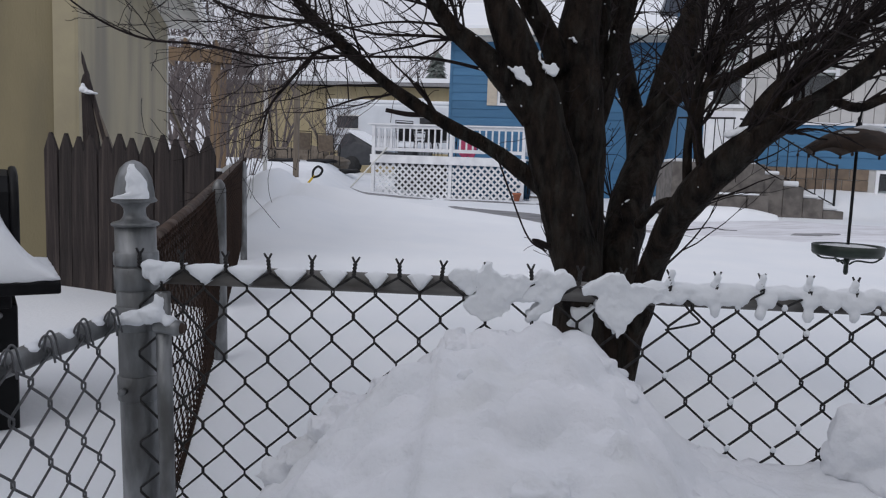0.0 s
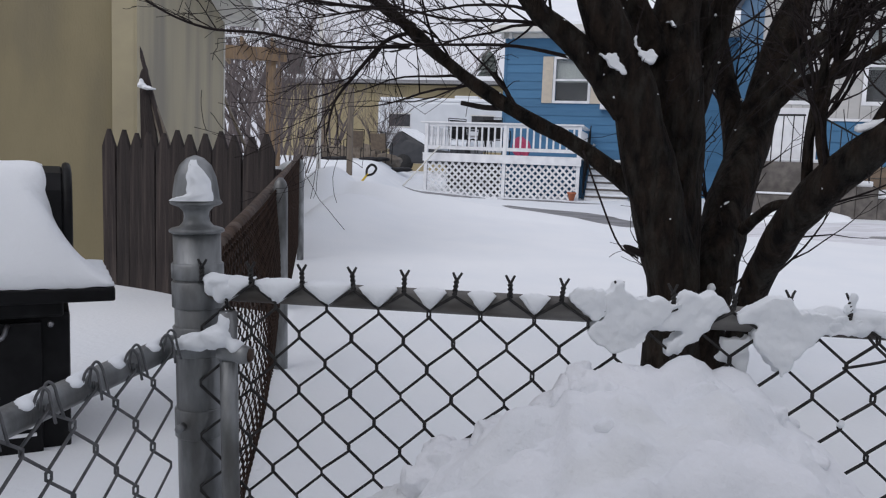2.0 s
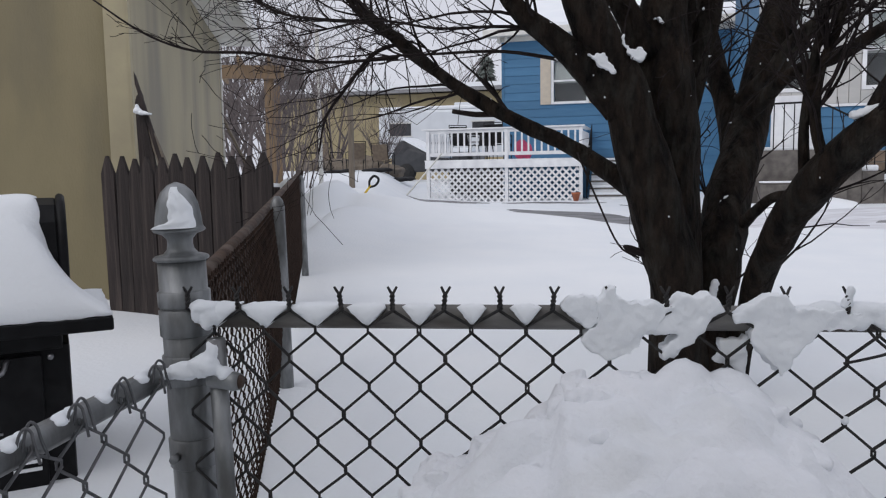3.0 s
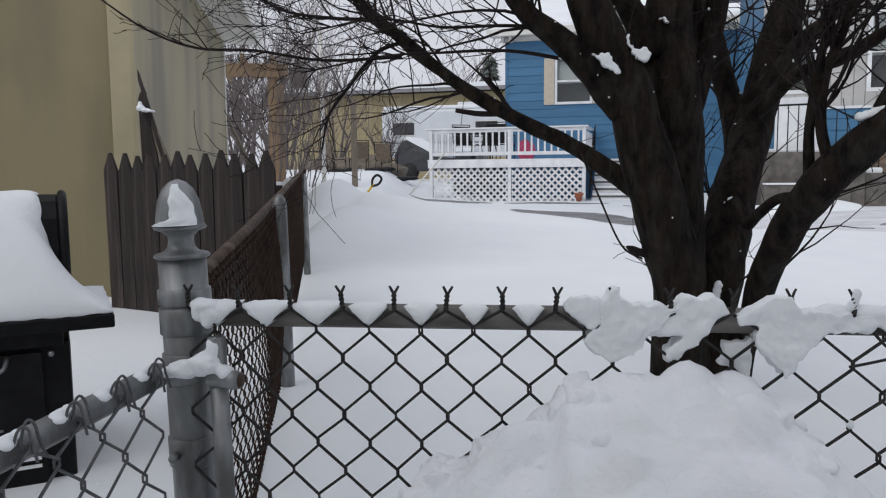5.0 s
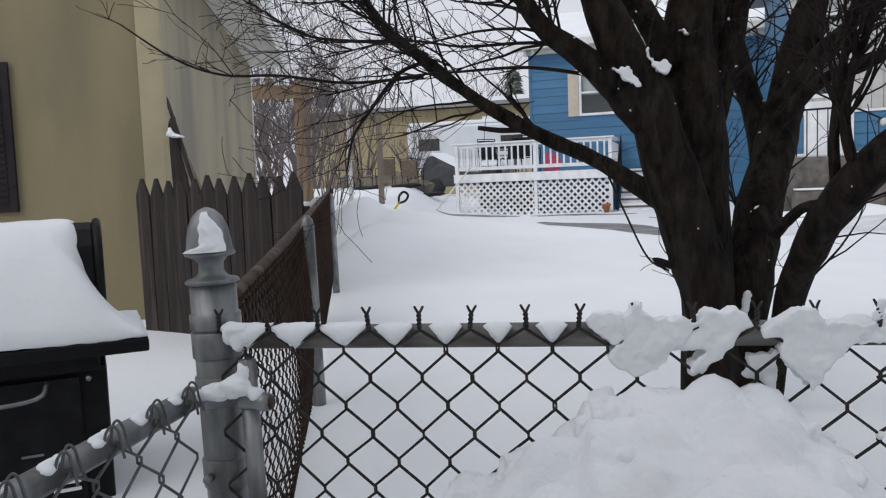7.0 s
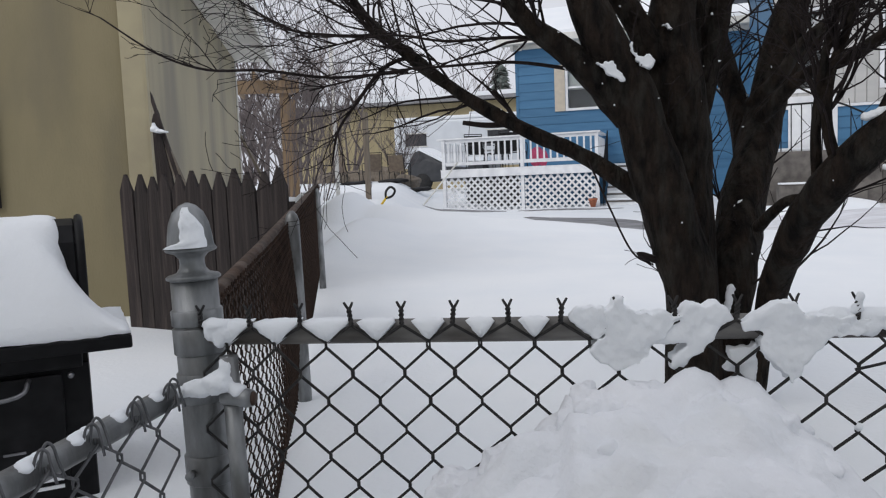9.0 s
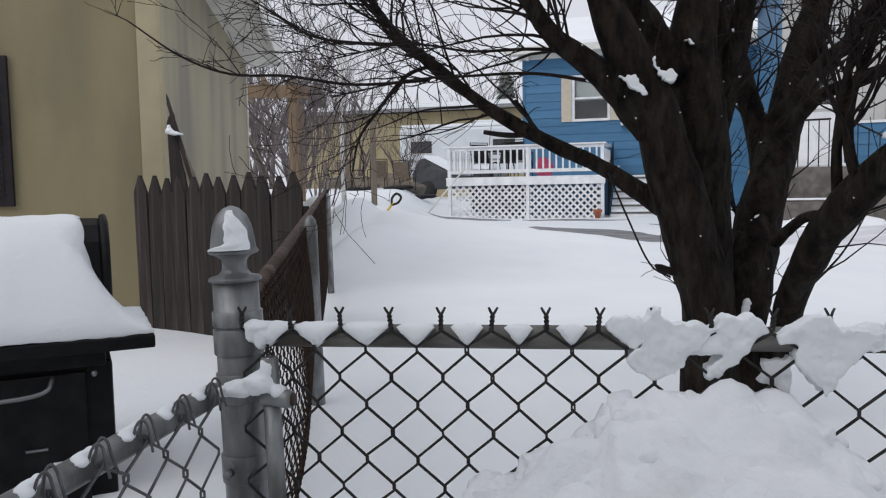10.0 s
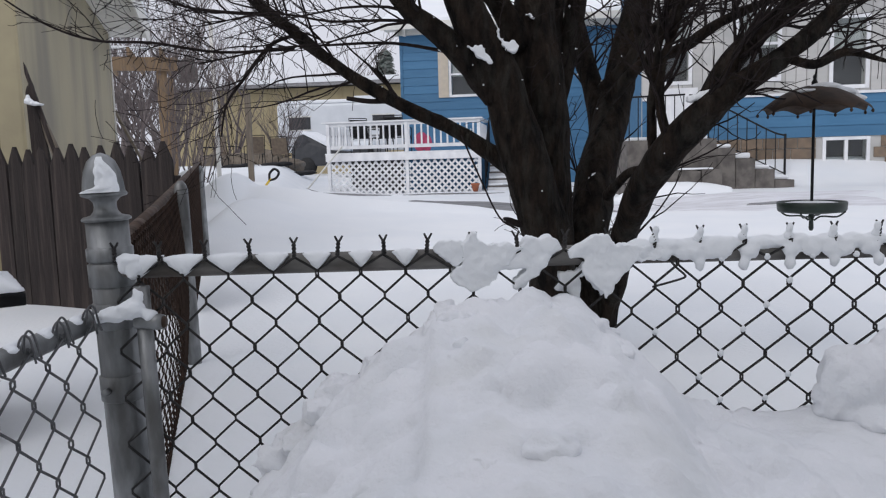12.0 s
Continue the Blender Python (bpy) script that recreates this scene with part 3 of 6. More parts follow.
def build_left_run():
    rng = random.Random(9)
    f = thing("near_fence_run", "grey chain-link fence run with looped top and a snow-dusted rail", "fence")
    a, b = Vector((-0.548, -0.005, 1.066)), Vector((-0.66, -0.95, 1.03))
    d = (b - a)
    n = Vector((d.x, d.y, 0)).normalized()
    c = a + d * 2.2
    tube("top_rail", [(*a, 0.0168), (*(a + d * 0.5), 0.0168), (*c, 0.0168)], ZINC, f, 20)
    start = a + n * 0.036 + Vector((n.y, -n.x, 0)) * -0.021
    wire_row(f, (start.x, start.y, 0), n, 17, 1.07, 16, WIRE_GREY, 0.0020, "loop", rng, pitch=0.078, row=0.0431, lift=lambda u: -0.0378 * u)


build_left_run()


def build_side_run():
    rng = random.Random(11)
    f = thing("side_fence_run", "rusty chain-link fence run leading back along the yard", "fence")
    a, m, e = Vector((-0.535, 0.06, 1.172)), Vector((-0.79, 1.0, 1.192)), Vector((-1.98, 5.6, 1.37))
    tube("top_rail", [(*a, 0.0148), (*m, 0.0152), (*((m + e) / 2), 0.018), (*e, 0.019)], RUST, f, 18, "rust-brown top rail")
    d = Vector((e.x - a.x, e.y - a.y, 0))
    n = d.normalized()
    s = a + n * 0.05 + Vector((n.y, -n.x, 0)) * 0.022
    wire_row(f, (s.x, s.y, 0), n, 142, 1.185, 30, RUST_WIRE, 0.0015, "", rng, lambda u, z: 0.085 * math.sin(min(1, max(0, (1.19 - z) / 0.6)) * math.pi) * ease(0, 0.6, u) * math.exp(-u * 0.9),
             pitch=0.040, row=0.0222, lift=lambda u: 0.018 * min(u, 1) + 0.038 * max(0, u - 1))
    for t, top, off in ((0.292, 1.235, 0.036), (0.83, 1.31, 0.03)):
        p = a + (e - a) * t + Vector((n.y, -n.x, 0)) * off
        tube("line_post", [(p.x + 0.02, p.y, 0.1, 0.026), (p.x, p.y, top, 0.026), (p.x, p.y, top + 0.02, 0.02), (p.x, p.y, top + 0.035, 0.008)], ZINC, f, 16, "grey steel line post")


build_side_run()

# ---- picket fence and tan house ----
def build_pickets():
    f = thing("picket_fence", "dark weathered wooden picket fence with pointed tops half buried in snow", "fence")
    a, b = Vector((-2.44, 3.20, 0)), Vector((-1.28, 2.74, 0))
    d = (b - a).normalized()
    n = Vector((-d.y, d.x, 0))
    rng = random.Random(2)
    bm = bmesh.new()
    w, th, top = 0.0500, 0.009, 1.0
    prof = [(-w, 0), (w, 0), (w, 0.895), (w * 0.98, 0.90), (w * 0.55, 0.95), (w * 0.12, 0.998), (-w * 0.12, 0.998), (-w * 0.55, 0.95), (-w * 0.98, 0.90), (-w, 0.895)]
    front = [bm.verts.new((x, -th, z)) for x, z in prof]
    back = [bm.verts.new((x, th, z)) for x, z in prof]
    bm.faces.new(front)
    bm.faces.new(back[::-1])
    for i in range(len(prof)):
        j = (i + 1) % len(prof)
        bm.faces.new((front[j], front[i], back[i], back[j]))
    first = part("picket", bm, PICKET, f)
    me = first.data
    count = 12
    for i in range(count):
        p = a + (b - a) * ((i + 0.5) / count)
        ob = first if i == 0 else new("picket", me)
        ob.parent = f
        ang = math.degrees(math.atan2(d.y, d.x)) + rng.uniform(-2, 2)
        ob.matrix_basis = pose(p.x, p.y, 0.46 + rng.uniform(-0.018, 0.014), 0, rng.uniform(-0.8, 0.8), ang)
    for z in (0.75, 1.25):
        q, r = a + n * 0.03, b + n * 0.03
        bm = box(bmesh.new(), 0, (b - a).length, -0.019, 0.019, z - 0.035, z + 0.035, 0.003)
        o = part("rail", bm, PICKET, f)
        o.matrix_basis = pose(q.x, q.y, 0, 0, 0, math.degrees(math.atan2(d.y, d.x)))


build_pickets()

LOT = 15.1


def build_tan_house():
    h = thing("tan_house", "tan stucco house with cream corner trim and dark shutters", "house", pose(-2.478, 3.62, 0, 0, 0, 16.0))
    L, W, H = 5.58, 6.0, 3.25
    bm = bmesh.new()
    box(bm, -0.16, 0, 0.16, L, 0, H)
    part("side_wall", bm, TAN_SIDE, h, "weathered tan side wall with streaks, its side light in the tint")
    # front wall with a window opening
    wx0, wx1, wz0, wz1 = -2.30, -1.27, 1.30, 2.225
    bm = bmesh.new()
    box(bm, -W, wx0, 0, 0.16, 0, H)
    box(bm, wx1, 0, 0, 0.16, 0, H)
    box(bm, wx0, wx1, 0, 0.16, 0, wz0)
    box(bm, wx0, wx1, 0, 0.16, wz1, H)
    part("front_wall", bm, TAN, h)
    bm = bmesh.new()
    box(bm, -W, -W + 0.16, 0.16, L, 0, H)
    box(bm, -W + 0.16, -0.16, L - 0.16, L, 0, H)
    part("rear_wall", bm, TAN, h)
    boxed("corner_trim", -0.125, 0.012, -0.022, -0.002, 0.3, H, CREAM, h, 0.003, "cream corner board")
    boxed("corner_trim", 0.002, 0.022, -0.022, 0.05, 0.3, H, CREAM, h, 0.003)
    boxed("corner_trim", 0.002, 0.02, L - 0.06, L + 0.01, 0.3, H, SOFFIT, h, 0.003)
    # shutter right of the window, with louvres
    sx0, sx1, sz0, sz1 = -1.25, -0.895, 1.30, 2.225
    sh = boxed("shutter", sx0, sx1, -0.03, -0.004, sz0, sz1, SHUTTER_DARK, h, 0.004, "dark brown louvred shutter")
    for i in range(22):
        z = sz0 + 0.06 + i * 0.04
        boxed("louvre", sx0 + 0.05, sx1 - 0.05, -0.036, -0.031, z, z + 0.024, SHUTTER_DARK, sh)
    win = boxed("window", wx0, wx1, 0.05, 0.06, wz0, wz1, GLASS, h)
    boxed("frame", wx0, wx0 + 0.05, 0.01, 0.05, wz0, wz1, WHITE, win)
    boxed("frame", wx1 - 0.05, wx1, 0.01, 0.05, wz0, wz1, WHITE, win)
    boxed("frame", wx0 + 0.05, wx1 - 0.05, 0.01, 0.05, (wz0 + wz1) / 2 - 0.02, (wz0 + wz1) / 2 + 0.02, WHITE, win)
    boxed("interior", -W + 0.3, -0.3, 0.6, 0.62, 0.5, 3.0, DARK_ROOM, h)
    # roof: slopes up from the eave on the yard side
    ov = 0.47
    bm = bmesh.new()
    vs = []
    for y in (-0.15, L + 0.22):
        for x, z in ((ov, H - 0.10), (-W / 2, H + 1.25), (-W - ov, H - 0.10), (-W - ov, H - 0.02), (-W / 2, H + 1.36), (ov, H - 0.02)):
            vs.append(bm.verts.new((x, y, z)))
    a, b = vs[:6], vs[6:]
    bm.faces.new(a[::-1])
    bm.faces.new(b)
    for i in range(6):
        j = (i + 1) % 6
        bm.faces.new((a[i], a[j], b[j], b[i]))
    part("roof", bm, SHINGLE, h)
    boxed("fascia", ov, ov + 0.025, -0.16, L + 0.24, H - 0.27, H + 0.02, SOFFIT, h, 0.003, "white fascia board")
    boxed("soffit", 0.004, ov - 0.004, -0.14, L + 0.2, H - 0.16, H - 0.125, SOFFIT, h)
    bm = bmesh.new()
    vs = [bm.verts.new(c) for c in ((ov + 0.02, -0.16, H), (ov + 0.02, L + 0.23, H), (-W / 2, L + 0.23, H + 1.38), (-W / 2, -0.16, H + 1.38),
                                    (ov + 0.03, -0.16, H + 0.06), (ov + 0.03, L + 0.23, H + 0.06), (-W / 2, L + 0.23, H + 1.46), (-W / 2, -0.16, H + 1.46))]
    for q in ((0, 1, 2, 3), (7, 6, 5, 4), (0, 4, 5, 1), (1, 5, 6, 2), (2, 6, 7, 3), (3, 7, 4, 0)):
        bm.faces.new([vs[k] for k in q])
    part("roof_snow", bm, SNOW, h, "blanket of snow")
    bm = bmesh.new()
    vs = [bm.verts.new(c) for c in ((-W, L - 0.02, H), (0, L - 0.02, H), (-W / 2, L - 0.02, H + 1.2), (-W, 0.02, H), (0, 0.02, H), (-W / 2, 0.02, H + 1.2))]
    bm.faces.new(vs[:3])
    bm.faces.new(vs[3:][::-1])
    part("gable", bm, TAN, h)


build_tan_house()


def leaning_boards():
    """Split old boards stacked against the corner of the house, and one at its far corner."""
    b = thing("leaning_boards", "split grey and dark boards leaning against the house corner", "board")
    # The first, longest strip is a dark board standing in for wall shadow.
    for name, foot, top, wide, thick, material in (("dark_plank", (-2.29, 3.46, 0.75), (-2.355, 3.50, 1.84), 0.033, 0.012, PICKET), ("grey_plank", (-2.08, 3.44, 1.10), (-2.285, 3.47, 1.64), 0.028, 0.010, POSTWOOD),
                                               ("split_lath", (-2.20, 3.45, 1.40), (-2.365, 3.48, 1.95), 0.012, 0.008, PICKET), ("short_plank", (-2.24, 3.44, 1.20), (-2.335, 3.47, 1.735), 0.034, 0.010, PICKET)):
        p, q = Vector(foot), Vector(top)
        way = (q - p).normalized()
        side = way.cross(Vector((0, 1, 0))).normalized()
        out = way.cross(side)
        vs = []
        for k, (at, w) in enumerate(((p, wide), (p.lerp(q, 0.55), wide * 0.96), (q, wide * 0.7))):
            vs += [at + side * w - out * thick, at - side * w - out * thick, at - side * w + out * thick + way * 0.03 * (k == 2), at + side * w + out * thick - way * 0.04 * (k == 2)]
        fs = [(0, 1, 2, 3), (11, 10, 9, 8)]
        for r in (0, 4):
            fs += [(r + i, r + 4 + i, r + 4 + (i + 1) % 4, r + (i + 1) % 4) for i in range(4)]
        link_mesh(name, vs, fs, material, b, "", False)
    c = thing("leaning_board", "grey board leaning at the far house corner", "board", pose(-3.70, 9.15, 1.35, 0, -24, LOT))
    boxed("plank", -0.015, 0.015, -0.10, 0.10, 0, 0.95, POSTWOOD, c, 0.004)


leaning_boards()
blob("snow_patch", [(-2.325, 3.42, 1.742, 0.025, 0.03, 0.020), (-2.295, 3.42, 1.728, 0.028, 0.03, 0.013), (-2.262, 3.42, 1.722, 0.022, 0.03, 0.007), (-2.33, 3.42, 1.765, 0.010, 0.02, 0.018)], SNOW, 0.005, label="small cap of snow on a leaning board")

# ---- snow heap and snow on the fence ----
def heap_profile(x):
    xs = (-0.62, -0.42, -0.33, -0.285, -0.262, -0.175, -0.150, -0.11, -0.06, -0.005, 0.006, 0.08, 0.12, 0.19, 0.25, 0.295, 0.327, 0.36, 0.425, 0.53, 0.60, 0.8, 1.1, 1.7)
    zs = (0.46, 0.50, 0.58, 0.76, 0.835, 0.905, 0.950, 0.963, 1.0, 1.022, 1.058, 1.071, 1.064, 1.062, 1.053, 1.02, 0.98, 0.94, 0.90, 0.886, 0.882, 0.88, 0.90, 0.90)
    return float(np.interp(x, xs, zs))


def build_heap():
    rng = random.Random(21)
    chunks = []
    for k in range(520):
        x = rng.uniform(-0.36, 0.52)
        y = rng.uniform(-0.30, 0.0) if k % 3 else rng.uniform(-0.8, -0.1)
        r = rng.uniform(0.008, 0.022) if k % 4 else rng.uniform(0.02, 0.042)
        chunks.append((x, y, r, rng.uniform(0.35, 0.95)))
    nx, ny = 290, 170
    xs = np.linspace(-0.75, 2.6, nx)
    ys = -1.75 + 1.80 * np.linspace(0, 1, ny) ** 0.62
    top = np.zeros((ny, nx))
    for j, y in enumerate(ys):
        for i, x in enumerate(xs):
            # crest runs along the fence; the heap widens and sinks towards the walker's side
            d = max(0.0, -0.10 - y)
            spread = heap_profile(x * (1 - 0.12 * min(d, 1.0)) + 0.05 * d)
            z = spread - 0.20 * d - 0.16 * d * d
            z = max(z, 0.46 + 0.05 * noise.noise(Vector((x * 2, y * 2, 0))))
            z -= max(0.0, y + 0.015) * 3.0
            rough = ease(0.55, 0.8, z)
            z += rough * (0.020 * noise.noise(Vector((x * 7, y * 7, 4.0))) + 0.010 * noise.noise(Vector((x * 19, y * 19, 9.0))) + 0.005 * noise.noise(Vector((x * 47, y * 47, 2.0))))
            top[j, i] = z
    gx, gy = np.meshgrid(xs, ys)
    bumps = np.zeros_like(top)
    for x, y, r, h in chunks:
        d2 = ((gx - x) ** 2 + (gy - y) ** 2) / r ** 2
        bumps = np.maximum(bumps, np.where(d2 < 1, r * h * np.sqrt(np.maximum(0, 1 - d2)), 0))
    top = top + bumps * np.clip((top - 0.6) / 0.2, 0, 1)
    # the heap runs out into the level snow on its open sides
    for j, y in enumerate(ys):
        for i, x in enumerate(xs):
            keep = ease(2.5, 1.5, x) * ease(-1.74, -1.25, y) if y < -1.25 or x > 1.5 else 1.0
            top[j, i] = top[j, i] * keep + (ground_z(x, y) - 0.06) * (1 - keep)
    verts = [(xs[i] + 0.004 * noise.noise(Vector((xs[i] * 40, ys[j] * 40, 1))), ys[j], top[j, i]) for j in range(ny) for i in range(nx)]
    faces = [(j * nx + i, j * nx + i + 1, (j + 1) * nx + i + 1, (j + 1) * nx + i) for j in range(ny - 1) for i in range(nx - 1)]
    tagged(link_mesh("snow_heap", verts, faces, PILE), "tall lumpy heap of shovelled snow against the fence", "snow", kind="stuff")


build_heap()


def build_heap_lumps():
    """Clods thrown on the heap, along its crest and its open side."""
    rng = random.Random(14)
    line = ((-0.285, 0.78), (-0.262, 0.855), (-0.175, 0.925), (-0.150, 0.976), (-0.11, 0.984), (-0.06, 1.018), (-0.005, 1.036), (0.006, 1.078), (0.08, 1.092), (0.12, 1.080), (0.19, 1.078), (0.25, 1.069), (0.295, 1.035), (0.327, 0.994), (0.36, 0.954), (0.425, 0.91))
    lx, lz = [p[0] for p in line], [p[1] for p in line]
    every = []
    for k in range(11):
        c = lx[0] + (lx[-1] - lx[0]) * (k + 0.5) / 11
        balls = []
        for _ in range(9 if c < 0.3 else 5):
            x = c + rng.uniform(-0.04, 0.04)
            r = rng.uniform(0.010, 0.024) if x > -0.1 else rng.uniform(0.014, 0.034)
            y = rng.uniform(-0.085, -0.02)
            z = float(np.interp(x, lx, lz)) - r * rng.uniform(0.5, 1.3) - 0.004 + 0.15 * (y + 0.05)
            balls.append((x, y, z, r * rng.uniform(0.9, 1.3), r, r * rng.uniform(0.75, 1.05)))
        every += balls
    balls = []
    for _ in range(16):
        x, y = rng.uniform(-0.2, 0.3), rng.uniform(-0.5, -0.12)
        r = rng.uniform(0.012, 0.03)
        d = max(0.0, -0.10 - y)
        balls.append((x, y, heap_profile(x) - 0.2 * d - 0.16 * d * d - r * 0.3, r * 1.2, r, r * 0.7))
    blob("snow_clods", every + balls, PILE, 0.0032, 0.4, label="broken clods of snow on the shovelled heap", kind="stuff", grain=0.014)


build_heap_lumps()
blob("snow_heap_lump", [(0.69, -0.05, 0.93, 0.065, 0.05, 0.065), (0.77, -0.06, 0.95, 0.075, 0.06, 0.070), (0.86, -0.05, 0.95, 0.09, 0.06, 0.08), (0.98, -0.06, 0.94, 0.1, 0.07, 0.07), (0.645, -0.05, 0.90, 0.03, 0.03, 0.035), (1.15, -0.06, 0.95, 0.13, 0.08, 0.08),
                        (0.74, -0.10, 0.88, 0.07, 0.07, 0.035), (0.84, -0.13, 0.89, 0.09, 0.09, 0.045), (0.96, -0.15, 0.88, 0.10, 0.10, 0.045), (0.70, -0.07, 0.885, 0.05, 0.05, 0.03)],
     PILE, 0.005, 0.3, grain=0.014, label="rounded lump of shovelled snow against the fence wire")


def snow_wedge(x, half, deep, back, seed):
    """Snow filling the V between two wires: a top that lies on the rail and a front that hangs to a point."""
    cols, rows = 17, 14
    verts, faces = [], []
    for j in range(rows):
        v = j / (rows - 1)
        for i in range(cols):
            u = 2 * i / (cols - 1) - 1
            if v < 0.45:
                k = v / 0.45
                y, z = 0.004 + back * (1 - k) - 0.004 * k, 1.1655 + 0.003 * math.sin(k * math.pi) * (1 - u * u)
                w = half * (0.8 + 0.2 * k)
            else:
                k = (v - 0.45) / 0.55
                y, z = -0.001 - 0.005 * math.sin(k * math.pi) * (1 - u * u), 1.1655 - deep * k
                w = half * (1 - k) ** 0.9 + 0.0015
            n = noise.noise(Vector((x * 90 + u * 4, z * 160, seed)))
            verts.append((x + u * w + 0.0012 * n, y + 0.0012 * n, z + 0.0016 * n))
    for j in range(rows - 1):
        for i in range(cols - 1):
            a = j * cols + i
            faces.append((a, a + cols, a + cols + 1, a + 1))
    n = len(verts)
    verts += [(p, max(q + 0.004, 0.006), r - 0.002) for p, q, r in verts]
    faces += [tuple(k + n for k in f)[::-1] for f in faces]
    rim = [i for i in range(cols)] + [j * cols + cols - 1 for j in range(1, rows)] + [(rows - 1) * cols + i for i in range(cols - 2, -1, -1)] + [j * cols for j in range(rows - 2, 0, -1)]
    faces += [(rim[k], rim[(k + 1) % len(rim)], rim[(k + 1) % len(rim)] + n, rim[k] + n) for k in range(len(rim))]
    tagged(link_mesh("rail_snow", verts, faces, SNOW), "wedge of snow caught between wires on the rail", "snow")


def snow_slab(outline, y, half, label, name="snow_clump"):
    """A torn plate of wet snow standing in the mesh."""
    edge = []
    for k, (x, z) in enumerate(outline):
        p, q = outline[k], outline[(k + 1) % len(outline)]
        cuts = max(1, int(math.hypot(q[0] - p[0], q[1] - p[1]) / 0.006))
        for s in range(cuts):
            u = s / cuts
            a, b = p[0] + (q[0] - p[0]) * u, p[1] + (q[1] - p[1]) * u
            edge.append((a + 0.0085 * noise.noise(Vector((a * 95, b * 110, y * 300))), b + 0.0085 * noise.noise(Vector((a * 95, b * 110, 7 + y * 300)))))
    bm = bmesh.new()
    front = [bm.verts.new((a, y - half, b)) for a, b in edge]
    back = [bm.verts.new((a, y + half * 1.4, b)) for a, b in edge]
    faces = [bm.faces.new(front), bm.faces.new(back[::-1])]
    for k in range(len(edge)):
        j = (k + 1) % len(edge)
        bm.faces.new((front[j], front[k], back[k], back[j]))
    bmesh.ops.triangulate(bm, faces=faces)
    bmesh.ops.recalc_face_normals(bm, faces=bm.faces)
    ob = part(name, bm, SNOW, None, "", True)
    md = ob.modifiers.new("remesh", "REMESH")
    md.mode, md.voxel_size, md.use_smooth_shade = "VOXEL", 0.0022, True
    sm = ob.modifiers.new("smooth", "SMOOTH")
    sm.iterations, sm.factor = 3, 0.5
    dp = ob.modifiers.new("grain", "DISPLACE")
    dp.texture, dp.strength, dp.mid_level, dp.texture_coords = GRAIN, 0.013, 0.5, "LOCAL"
    tagged(ob, label, "snow")
    return ob


